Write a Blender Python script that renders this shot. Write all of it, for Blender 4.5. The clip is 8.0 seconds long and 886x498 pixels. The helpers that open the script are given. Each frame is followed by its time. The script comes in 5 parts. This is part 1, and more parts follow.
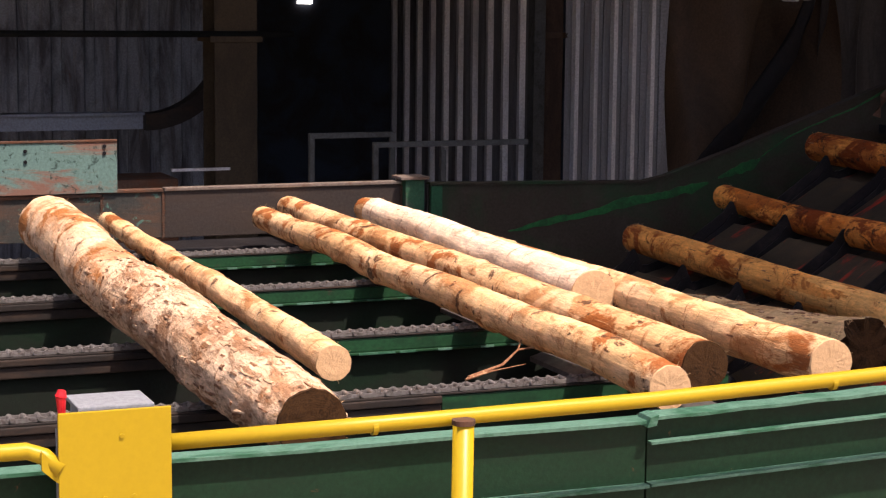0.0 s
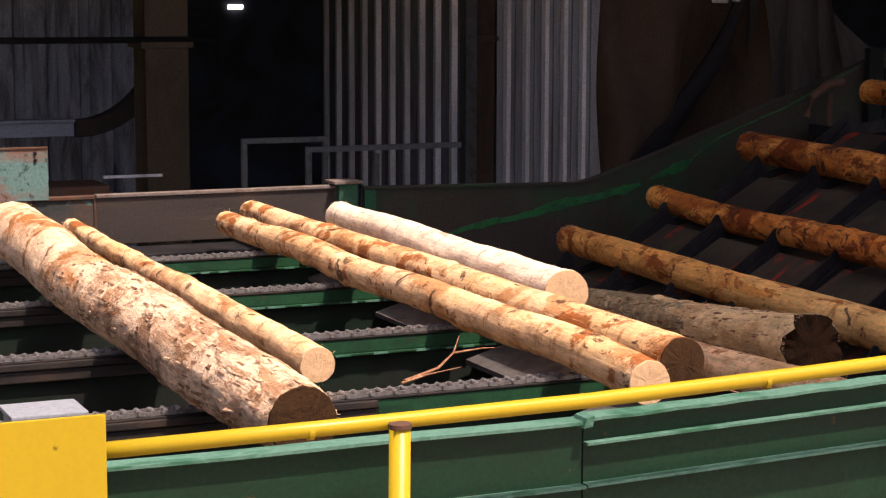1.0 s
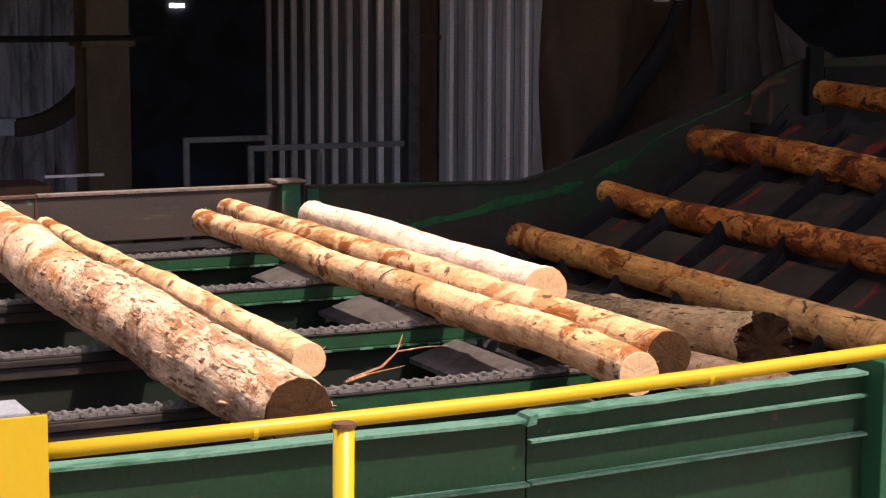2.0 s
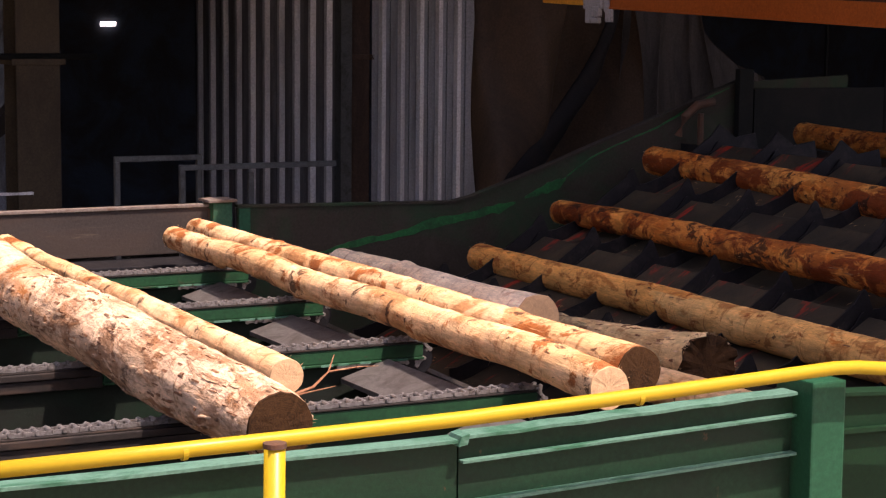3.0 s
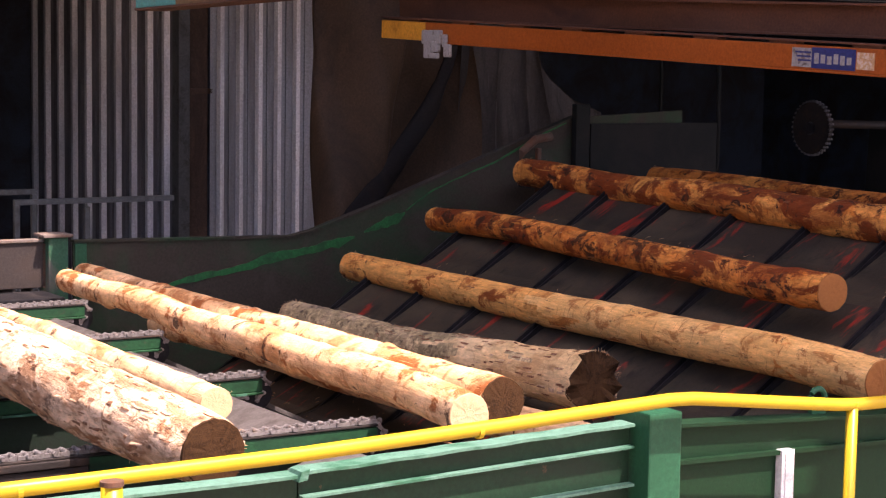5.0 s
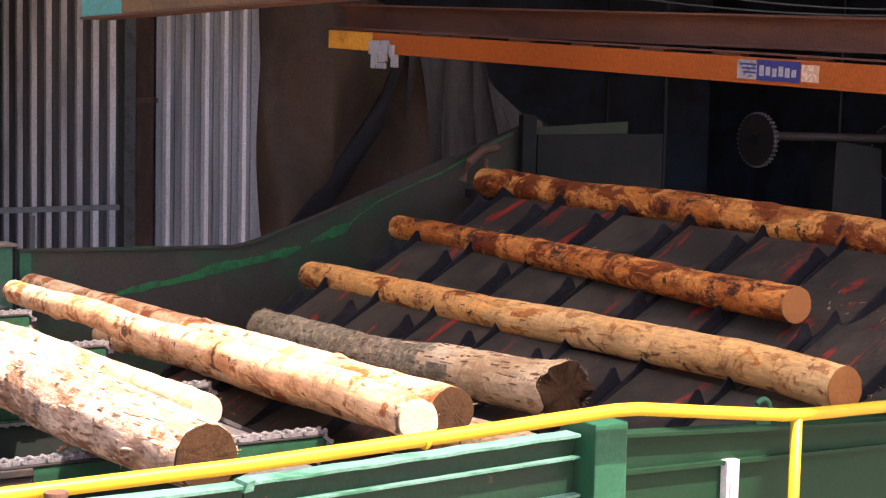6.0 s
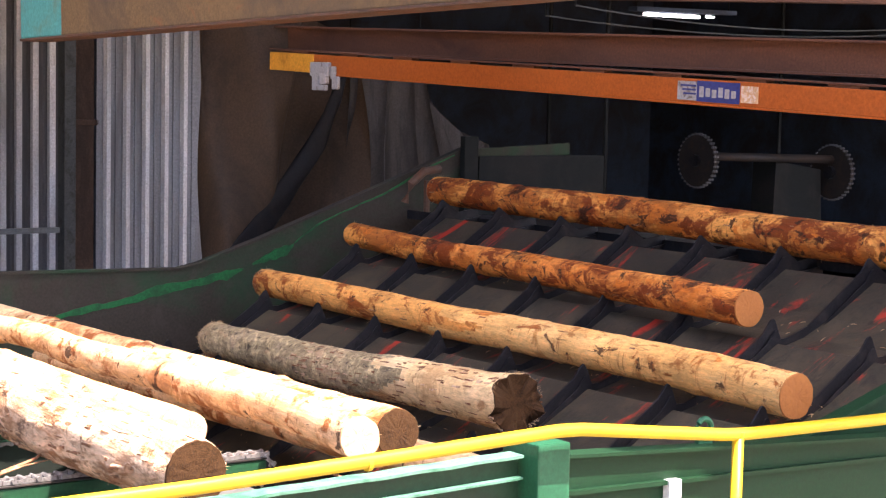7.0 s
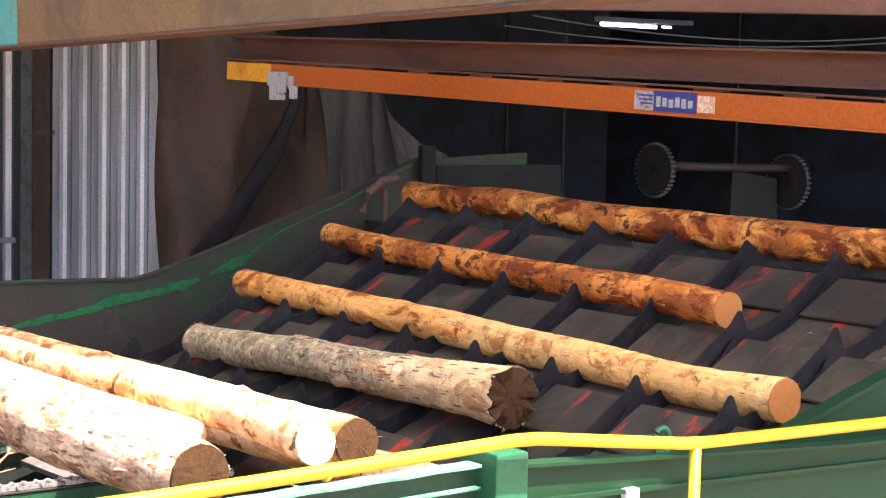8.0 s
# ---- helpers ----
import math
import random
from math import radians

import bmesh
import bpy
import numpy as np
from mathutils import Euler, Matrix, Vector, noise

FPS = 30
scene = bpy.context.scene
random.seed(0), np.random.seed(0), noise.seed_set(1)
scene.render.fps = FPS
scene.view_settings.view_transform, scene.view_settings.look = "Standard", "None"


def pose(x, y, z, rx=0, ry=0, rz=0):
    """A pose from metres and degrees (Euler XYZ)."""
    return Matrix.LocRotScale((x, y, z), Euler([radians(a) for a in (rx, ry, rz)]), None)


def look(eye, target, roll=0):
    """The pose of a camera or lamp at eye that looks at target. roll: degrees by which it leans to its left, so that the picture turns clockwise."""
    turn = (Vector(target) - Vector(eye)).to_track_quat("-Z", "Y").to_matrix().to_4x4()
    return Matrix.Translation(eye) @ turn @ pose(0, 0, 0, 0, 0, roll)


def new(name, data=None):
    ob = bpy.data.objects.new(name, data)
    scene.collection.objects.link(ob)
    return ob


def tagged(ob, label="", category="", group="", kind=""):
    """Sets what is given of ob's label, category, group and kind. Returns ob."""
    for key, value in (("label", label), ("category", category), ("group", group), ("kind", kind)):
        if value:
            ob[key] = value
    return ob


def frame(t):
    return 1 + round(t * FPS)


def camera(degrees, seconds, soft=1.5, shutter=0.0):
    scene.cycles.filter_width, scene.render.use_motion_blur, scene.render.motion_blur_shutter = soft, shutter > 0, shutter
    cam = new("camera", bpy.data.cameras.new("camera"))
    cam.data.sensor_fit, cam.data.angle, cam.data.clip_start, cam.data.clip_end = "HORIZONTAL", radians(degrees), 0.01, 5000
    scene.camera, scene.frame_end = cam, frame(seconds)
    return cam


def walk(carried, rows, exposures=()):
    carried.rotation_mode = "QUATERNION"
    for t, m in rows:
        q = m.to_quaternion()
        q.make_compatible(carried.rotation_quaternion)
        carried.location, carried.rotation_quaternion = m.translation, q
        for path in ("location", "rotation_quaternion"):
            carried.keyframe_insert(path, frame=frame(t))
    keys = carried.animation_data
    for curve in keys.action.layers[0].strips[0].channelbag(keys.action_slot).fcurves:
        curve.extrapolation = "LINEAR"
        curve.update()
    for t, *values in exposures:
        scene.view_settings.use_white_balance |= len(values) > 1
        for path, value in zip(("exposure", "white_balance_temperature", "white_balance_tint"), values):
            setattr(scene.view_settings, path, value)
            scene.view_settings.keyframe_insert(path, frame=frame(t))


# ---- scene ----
EYE = Vector((0.0, 0.0, 1.4))


def aim(yaw, down, roll):
    """The camera's pose: yaw to the right of +y, tilt down, roll, in degrees."""
    a, b = radians(yaw), radians(down)
    way = Vector((math.sin(a) * math.cos(b), math.cos(a) * math.cos(b), -math.sin(b)))
    return look(EYE, EYE + way, roll)


cam = camera(25.79, 8.0, soft=1.25)
walk(cam, [
    (0.0, aim(21.864, 7.806, 0.568)),
    (0.5, aim(22.783, 7.576, 0.240)),
    (1.0, aim(23.827, 7.686, 0.140)),
    (1.5, aim(24.765, 7.877, 0.134)),
    (1.7, aim(25.047, 7.864, 0.128)),
    (2.8, aim(27.117, 7.167, 0.503)),
    (3.0, aim(27.553, 7.114, 0.560)),
    (3.5, aim(28.661, 6.834, 0.450)),
    (4.0, aim(29.953, 6.586, 0.817)),
    (4.5, aim(31.263, 6.326, 0.901)),
    (5.8, aim(33.592, 5.699, 1.080)),
    (6.0, aim(33.904, 5.701, 1.180)),
    (6.5, aim(34.878, 5.385, 1.230)),
    (7.0, aim(35.612, 5.032, 1.121)),
    (7.5, aim(36.243, 4.774, 1.316)),
    (8.0, aim(36.860, 4.722, 1.144)),
], exposures=[(0.0, 0.58, 6600, 26), (1.5, 0.68, 6600, 26), (3.0, 0.80, 6600, 32), (4.5, 1.34, 6550, 36), (6.0, 2.14, 6350, 29), (7.0, 2.56, 6250, 22), (8.0, 2.90, 6250, 17)])

# ---- light ----
SUN_TO = Vector((0.20, -0.42, 1.0)).normalized()
world = bpy.data.worlds.new("world")
scene.world = world
world.use_nodes = True
sky = world.node_tree.nodes.new("ShaderNodeTexSky")
sky.sky_type, sky.sun_disc = "NISHITA", False
sky.air_density, sky.dust_density, sky.ozone_density = 0.8, 5.0, 0.4
sky.sun_elevation = math.asin(SUN_TO.z)
sky.sun_rotation = math.atan2(SUN_TO.x, SUN_TO.y)
back = world.node_tree.nodes["Background"]
back.inputs["Strength"].default_value = 0.13
world.node_tree.links.new(sky.outputs["Color"], back.inputs["Color"])
sun = new("sun", bpy.data.lights.new("sun", "SUN"))
sun.data.energy, sun.data.angle, sun.data.color = 4.8, radians(0.6), (1.0, 0.89, 0.74)
sun.matrix_world = look((0, 0, 12), Vector((0, 0, 12)) - SUN_TO)


# ---- materials ----
def surface(name, base, layers=(), rough=0.6, metal=0.0, bump=0.15, fine=60.0, fine_mix=0.25, stretch=(1, 1, 1), seed=0.0, island=0.0, mottle=0.0):
    """A base colour under layers of (colour, scale, stretch, low, high, strength, rough): each shows where a noise passes from low to high."""
    m = bpy.data.materials.new(name)
    m.use_nodes = True
    nt = m.node_tree
    nodes, links = nt.nodes, nt.links
    bsdf = nodes["Principled BSDF"]
    tc = nodes.new("ShaderNodeTexCoord")
    info = nodes.new("ShaderNodeObjectInfo")
    shift = nodes.new("ShaderNodeVectorMath")
    shift.operation = "MULTIPLY_ADD"
    links.new(info.outputs["Random"], shift.inputs[0])
    shift.inputs[1].default_value = (7.0, 7.0, 7.0)
    links.new(tc.outputs["Object"], shift.inputs[2])

    def noise_node(scale, st, detail, dist, k):
        mp = nodes.new("ShaderNodeMapping")
        mp.inputs["Scale"].default_value = st
        mp.inputs["Location"].default_value = (seed + 3.1 * k, seed * 0.7 + 1.7 * k, seed * 1.3)
        links.new(shift.outputs[0], mp.inputs["Vector"])
        n = nodes.new("ShaderNodeTexNoise")
        n.inputs["Scale"].default_value = scale
        n.inputs["Detail"].default_value = detail
        n.inputs["Roughness"].default_value = 0.68
        n.inputs["Distortion"].default_value = dist
        links.new(mp.outputs["Vector"], n.inputs["Vector"])
        return n.outputs["Fac"]

    def mixed(fac, a, b):
        mx = nodes.new("ShaderNodeMix")
        mx.data_type = "RGBA"
        links.new(fac, mx.inputs[0])
        for socket, value in ((mx.inputs[6], a), (mx.inputs[7], b)):
            if isinstance(value, tuple):
                socket.default_value = (*value, 1)
            else:
                links.new(value, socket)
        return mx.outputs[2]

    def ranged(fac, lo, hi, a, b):
        r = nodes.new("ShaderNodeMapRange")
        r.inputs["From Min"].default_value, r.inputs["From Max"].default_value = lo, hi
        r.inputs["To Min"].default_value, r.inputs["To Max"].default_value = a, b
        links.new(fac, r.inputs["Value"])
        return r.outputs["Result"]

    grain = noise_node(fine, stretch, 5.0, 0.0, 9)
    low = tuple(c * (1 - fine_mix) for c in base)
    high = tuple(min(1.0, c * (1 + fine_mix)) for c in base)
    colour = mixed(ranged(grain, 0.3, 0.7, 0, 1), low, high)
    if island:
        var = mixed(ranged(info.outputs["Random"], 0, 1, 0, island), colour, (0.02, 0.02, 0.02))
        colour = var
    height = grain
    rough_out = None
    for k, (col, scale, st, lo, hi, strength, rgh) in enumerate(layers):
        mask = ranged(noise_node(scale, st, 9.0, 0.6, k), lo, hi, 0, strength)
        colour = mixed(mask, colour, col)
        if rough_out is None:
            rough_out = ranged(mask, 0, 1, rough, rgh)
        add = nodes.new("ShaderNodeMath")
        add.operation = "MULTIPLY_ADD"
        links.new(mask, add.inputs[0])
        add.inputs[1].default_value = 0.5
        links.new(height, add.inputs[2])
        height = add.outputs[0]
    if mottle:
        for scale, st in ((7.0, (1, 0.5, 1)), (30.0, (1, 0.14, 1)), (75.0, (1, 0.3, 1))):
            value = ranged(noise_node(scale, st, 6.0, 0.3, 11), 0.30, 0.70, 1 - mottle, 1 + mottle)
            mx = nodes.new("ShaderNodeMix")
            mx.data_type, mx.blend_type = "RGBA", "MULTIPLY"
            mx.inputs[0].default_value = 1.0
            links.new(colour, mx.inputs[6])
            links.new(value, mx.inputs[7])
            colour = mx.outputs[2]
    links.new(colour, bsdf.inputs["Base Color"])
    bsdf.inputs["Metallic"].default_value = metal
    bsdf.inputs["Specular IOR Level"].default_value = 0.25
    if rough_out is None:
        bsdf.inputs["Roughness"].default_value = rough
    else:
        links.new(rough_out, bsdf.inputs["Roughness"])
    b = nodes.new("ShaderNodeBump")
    b.inputs["Strength"].default_value = bump
    b.inputs["Distance"].default_value = 0.01
    links.new(height, b.inputs["Height"])
    links.new(b.outputs["Normal"], bsdf.inputs["Normal"])
    return m


def log_skin(name, cream, tan, stain, dark, stain_lo, dark_lo, seed, grey=None, shaggy=False, crisp=False):
    mid = tuple((a + 2 * b) / 3 for a, b in zip(tan, stain))
    layers = [
        (tan, 1.9, (1, 0.6, 1), 0.42, 0.58, 0.8, 0.75),
        (mid, 3.6, (1, 0.6, 1), stain_lo - 0.03, stain_lo + (0.025 if crisp else 0.04), 0.85, 0.55),
        (stain, 4.6, (1, 0.6, 1), stain_lo + 0.0, stain_lo + (0.04 if crisp else 0.05), 0.95, 0.45),
        (dark, 9.0, (1, 0.7, 1), dark_lo, dark_lo + 0.035, 0.9, 0.8),
        (stain, 12.0, (1, 0.6, 1), 0.55, 0.61 if crisp else 0.64, 0.7 if crisp else 0.5, 0.7),
        (stain, 15.0, (0.25, 2.4, 0.25), 0.59, 0.64, 0.6, 0.8),
        (dark, 24.0, (0.30, 3.2, 0.30), 0.655, 0.69, 0.7, 0.8),
        (cream, 34.0, (1, 0.12, 1), 0.60, 0.66, 0.5, 0.8),
    ]
    if crisp:
        layers.insert(2, ((0.52, 0.15, 0.018), 6.5, (1, 0.7, 1), stain_lo + 0.015, stain_lo + 0.06, 0.85, 0.5))
        layers += [(cream, 13.0, (1, 0.28, 1), 0.60, 0.66, 0.4, 0.7), (dark, 40.0, (1, 0.10, 1), 0.63, 0.67, 0.6, 0.8)]
    if shaggy:
        layers += [(stain, 8.0, (1, 0.34, 1), 0.50, 0.57, 0.75, 0.85), (dark, 15.0, (1, 0.30, 1), 0.575, 0.62, 0.75, 0.9), (tuple(min(1, c * 1.12) for c in cream), 20.0, (1, 0.3, 1), 0.54, 0.60, 0.8, 0.9)]
    if grey:
        layers += [(grey, 4.0, (1, 0.7, 1), 0.34, 0.48, 0.9, 0.9), (tuple(c * 2.1 for c in grey), 22.0, (1, 0.9, 1), 0.48, 0.60, 0.85, 0.9), (dark, 26.0, (1, 0.8, 1), 0.54, 0.62, 0.8, 0.9), (tan, 7.0, (1, 0.6, 1), 0.58, 0.68, 0.8, 0.9)]
    return surface(name, cream, layers, rough=0.70, bump=0.9 if shaggy or grey else 0.5, fine=38, fine_mix=0.16, stretch=(1, 0.10, 1), seed=seed, mottle=0.22)


def ring_grain(name, light, ring, scale=26.0, dirt=(0.2, 0.1, 0.04), dirt_lo=0.62, seed=0.0, mix=0.28, gloss=0.5, warp=1.6):
    m = surface(name, light, [(dirt, 7.0, (1, 1, 1), dirt_lo, dirt_lo + 0.15, 0.8, 0.85)], rough=0.8, bump=0.3, fine=70, fine_mix=0.15, seed=seed)
    nt = m.node_tree
    tc = nt.nodes.new("ShaderNodeTexCoord")
    w = nt.nodes.new("ShaderNodeTexWave")
    w.wave_type, w.rings_direction = "RINGS", "Y"
    w.inputs["Scale"].default_value = scale
    w.inputs["Distortion"].default_value = warp
    w.inputs["Detail"].default_value = 2.0
    nt.links.new(tc.outputs["Object"], w.inputs["Vector"])
    bsdf = nt.nodes["Principled BSDF"]
    bsdf.inputs["Specular IOR Level"].default_value = gloss
    old = bsdf.inputs["Base Color"].links[0].from_socket
    mx = nt.nodes.new("ShaderNodeMix")
    mx.data_type = "RGBA"
    rr = nt.nodes.new("ShaderNodeMath")
    rr.operation = "MULTIPLY"
    rr.inputs[1].default_value = mix
    nt.links.new(w.outputs["Fac"], rr.inputs[0])
    nt.links.new(rr.outputs[0], mx.inputs[0])
    nt.links.new(old, mx.inputs[6])
    mx.inputs[7].default_value = (*ring, 1)
    nt.links.new(mx.outputs[2], bsdf.inputs["Base Color"])
    return m


RUST = (0.16, 0.065, 0.028)
DIRT = (0.035, 0.028, 0.022)
M_GREEN = surface("green_paint", (0.006, 0.030, 0.013), [((0.007, 0.018, 0.010), 3.0, (0.5, 1, 1.5), 0.46, 0.68, 0.75, 0.5), (RUST, 11.0, (1, 1, 1), 0.66, 0.72, 0.7, 0.9)], rough=0.55, bump=0.1)
M_GREEN_BEAM = surface("runway_green_paint", (0.010, 0.055, 0.022), [((0.006, 0.024, 0.012), 5.0, (0.5, 1, 1), 0.48, 0.66, 0.8, 0.6), ((0.05, 0.035, 0.025), 14.0, (0.5, 1, 1), 0.6, 0.68, 0.8, 0.9)], rough=0.55, bump=0.1)
M_GREEN_CLEAN = surface("deep_green_paint", (0.0012, 0.022, 0.006), [((0.002, 0.026, 0.009), 2.0, (0.6, 1, 1), 0.48, 0.7, 0.7, 0.75), (RUST, 14.0, (1, 1, 1), 0.68, 0.73, 0.6, 0.9)], rough=0.6, bump=0.1)
# pale green with rust flecks: sun on the flange edges is in the colour
M_GREEN_EDGE = surface("pale_lit_green_edge", (0.085, 0.19, 0.14), [((0.015, 0.09, 0.045), 9.0, (0.4, 1, 1), 0.5, 0.6, 0.8, 0.5), (RUST, 25.0, (1, 1, 1), 0.66, 0.7, 0.8, 0.9)], rough=0.5, bump=0.15)
M_GREEN_POST = surface("post_green_paint", (0.012, 0.075, 0.036), [((0.008, 0.058, 0.026), 2.5, (1, 1, 0.5), 0.5, 0.7, 0.7, 0.5)], rough=0.45, bump=0.08)
M_POST_WORN = surface("scuffed_green_paint", (0.022, 0.085, 0.045), [((0.11, 0.10, 0.085), 4.0, (1, 1, 0.5), 0.47, 0.6, 0.8, 0.8), (RUST, 9.0, (1, 1, 1), 0.6, 0.68, 0.7, 0.9)], rough=0.6, bump=0.15)
# grimy green taken near black: the shade below the deck is in the colour
M_GREEN_DARK = surface("shaded_grimy_green", (0.003, 0.014, 0.006), [((0.008, 0.009, 0.007), 2.4, (0.6, 1, 1), 0.38, 0.6, 0.9, 0.85)], rough=0.6, bump=0.15)
M_YELLOW = surface("yellow_paint", (0.41, 0.285, 0.010), [((0.36, 0.24, 0.010), 1.5, (1, 1, 1), 0.5, 0.75, 0.4, 0.5), (RUST, 45.0, (1, 1, 1), 0.735, 0.755, 0.7, 0.9)], rough=0.36, bump=0.02, fine_mix=0.04)
M_STEEL = surface("scraped_steel", (0.050, 0.042, 0.037), [((0.060, 0.043, 0.033), 4.0, (0.4, 1, 1.4), 0.45, 0.65, 0.7, 0.85), ((0.26, 0.20, 0.14), 3.0, (0.3, 1, 2.0), 0.60, 0.76, 0.6, 0.5)], rough=0.5, metal=0.3, bump=0.15)
M_CAP = surface("bare_steel_cap", (0.20, 0.165, 0.14), [((0.12, 0.07, 0.045), 7.0, (1, 1, 1), 0.48, 0.64, 0.8, 0.85)], rough=0.5, metal=0.3, bump=0.1)
M_STRIP = surface("oily_brown_strip", (0.020, 0.017, 0.015), [((0.055, 0.034, 0.022), 9.0, (0.4, 1, 1), 0.5, 0.66, 0.7, 0.8)], rough=0.6, bump=0.15)
M_RUSTY = surface("rusty_steel", (0.085, 0.055, 0.04), [((0.12, 0.05, 0.024), 7.0, (1, 1, 1), 0.42, 0.62, 0.8, 0.9), (DIRT, 2.0, (1, 1, 1), 0.5, 0.7, 0.6, 0.9)], rough=0.75, metal=0.15, bump=0.25)
M_CHAIN = surface("chain_steel", (0.36, 0.34, 0.32), [((0.06, 0.042, 0.03), 30.0, (1, 1, 1), 0.48, 0.62, 0.7, 0.7)], rough=0.34, metal=0.7, bump=0.15)
M_TOOTH = surface("carbide_tooth", (0.24, 0.24, 0.25), rough=0.3, metal=0.8, bump=0.05)
M_BLACK = surface("oily_black_steel", (0.014, 0.014, 0.016), [((0.06, 0.05, 0.045), 8.0, (1, 1, 1), 0.5, 0.7, 0.5, 0.7)], rough=0.42, metal=0.3, bump=0.15)
M_TEAL = surface("flaking_teal_paint", (0.105, 0.19, 0.17), [((0.20, 0.09, 0.06), 2.2, (0.4, 1, 2.0), 0.5, 0.58, 0.85, 0.85), ((0.02, 0.04, 0.035), 20.0, (1, 1, 1), 0.57, 0.62, 0.8, 0.8)], rough=0.6, bump=0.2)
M_GREY_GREEN = surface("worn_teal_steel", (0.035, 0.038, 0.034), [((0.085, 0.05, 0.032), 5.0, (0.6, 1, 1.5), 0.45, 0.6, 0.8, 0.9), ((0.07, 0.17, 0.14), 12.0, (1, 1, 1), 0.6, 0.64, 0.8, 0.7)], rough=0.6, bump=0.2)
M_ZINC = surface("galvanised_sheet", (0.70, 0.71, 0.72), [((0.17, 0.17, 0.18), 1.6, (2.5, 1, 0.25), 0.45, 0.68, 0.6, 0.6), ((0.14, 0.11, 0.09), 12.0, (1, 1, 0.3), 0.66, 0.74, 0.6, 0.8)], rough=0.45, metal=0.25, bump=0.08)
# darker copies of the zinc for flats: the shade between ribs is painted in
M_ZINC_SHADE = surface("shaded_galvanised_flats", (0.18, 0.187, 0.205), [((0.10, 0.096, 0.096), 1.6, (3.5, 1, 0.2), 0.42, 0.62, 0.7, 0.7)], rough=0.55, metal=0.2, bump=0.08)
M_ZINC_HALF_SHADE = surface("half_shaded_galvanised_flats", (0.30, 0.31, 0.33), [((0.17, 0.165, 0.165), 1.6, (3.5, 1, 0.2), 0.42, 0.62, 0.7, 0.7)], rough=0.55, metal=0.2, bump=0.08)
M_ZINC_BLUE = surface("weathered_bluegrey_sheet", (0.19, 0.215, 0.25), [((0.035, 0.035, 0.04), 2.6, (2.5, 1, 0.5), 0.42, 0.62, 0.8, 0.8), ((0.10, 0.075, 0.06), 10.0, (1, 1, 0.4), 0.62, 0.72, 0.7, 0.9)], rough=0.7, bump=0.12)
M_BLUE = surface("pale_blue_paint", (0.19, 0.23, 0.29), [((0.10, 0.10, 0.11), 6.0, (0.4, 1, 1), 0.5, 0.7, 0.6, 0.7)], rough=0.55, bump=0.1)
M_TUBE = surface("grey_tube", (0.085, 0.092, 0.09), [(DIRT, 9.0, (1, 1, 1), 0.5, 0.7, 0.6, 0.8)], rough=0.5, metal=0.2, bump=0.1)
M_COLUMN = surface("brown_column_paint", (0.085, 0.052, 0.036), [((0.03, 0.022, 0.018), 3.0, (1, 1, 0.4), 0.42, 0.66, 0.8, 0.8)], rough=0.7, bump=0.15)
M_OLIVE = surface("olive_column_paint", (0.062, 0.047, 0.028), [((0.03, 0.023, 0.017), 3.0, (1, 1, 0.4), 0.45, 0.66, 0.8, 0.8)], rough=0.7, bump=0.15)
M_TARP = surface("dusty_tarpaulin", (0.110, 0.070, 0.042), [((0.038, 0.030, 0.024), 1.2, (1, 1, 0.6), 0.46, 0.66, 0.8, 0.6), ((0.10, 0.072, 0.052), 5.0, (1, 1, 0.5), 0.56, 0.7, 0.5, 0.6)], rough=0.6, bump=0.12)
M_ORANGE = surface("orange_crane_paint", (0.36, 0.088, 0.013), [((0.32, 0.085, 0.017), 3.0, (1, 0.4, 1), 0.5, 0.75, 0.5, 0.7), (DIRT, 30.0, (1, 1, 1), 0.68, 0.73, 0.7, 0.9)], rough=0.5, bump=0.08)
M_ORANGE_END = surface("yellowed_beam_end", (0.66, 0.30, 0.03), [((0.30, 0.12, 0.02), 8.0, (1, 1, 1), 0.52, 0.7, 0.6, 0.8)], rough=0.5, bump=0.08)
M_BROWN_BEAM = surface("rust_brown_beam", (0.13, 0.056, 0.030), [((0.065, 0.033, 0.023), 2.0, (1, 0.4, 1), 0.42, 0.66, 0.8, 0.85)], rough=0.7, bump=0.15)
M_OCHRE = surface("ochre_weathered_beam", (0.14, 0.092, 0.042), [((0.07, 0.055, 0.038), 1.8, (0.5, 1, 1), 0.42, 0.62, 0.8, 0.8), ((0.22, 0.08, 0.03), 6.0, (1, 1, 1), 0.6, 0.7, 0.6, 0.9)], rough=0.65, bump=0.12)
M_TEAL_END = surface("teal_beam_paint", (0.07, 0.26, 0.23), [((0.14, 0.16, 0.10), 4.0, (1, 1, 1), 0.5, 0.7, 0.6, 0.7)], rough=0.55, bump=0.1)
M_WHITE = surface("chipped_white_paint", (0.32, 0.31, 0.29), [((0.12, 0.09, 0.07), 16.0, (1, 1, 1), 0.57, 0.62, 0.8, 0.8)], rough=0.5, bump=0.1)
M_NAVY = surface("navy_sign_paint", (0.035, 0.045, 0.16), [((0.3, 0.3, 0.3), 30.0, (1, 1, 1), 0.64, 0.68, 0.5, 0.6)], rough=0.5)
M_PAPER = surface("stained_sticker", (0.55, 0.33, 0.16), [((0.7, 0.6, 0.5), 40.0, (1, 1, 1), 0.5, 0.56, 0.7, 0.6)], rough=0.6)
M_RED = surface("red_plastic", (0.55, 0.02, 0.025), rough=0.35)
M_BOX = surface("grey_enamel", (0.24, 0.26, 0.28), [((0.2, 0.2, 0.2), 14.0, (1, 1, 1), 0.6, 0.7, 0.5, 0.6)], rough=0.4)
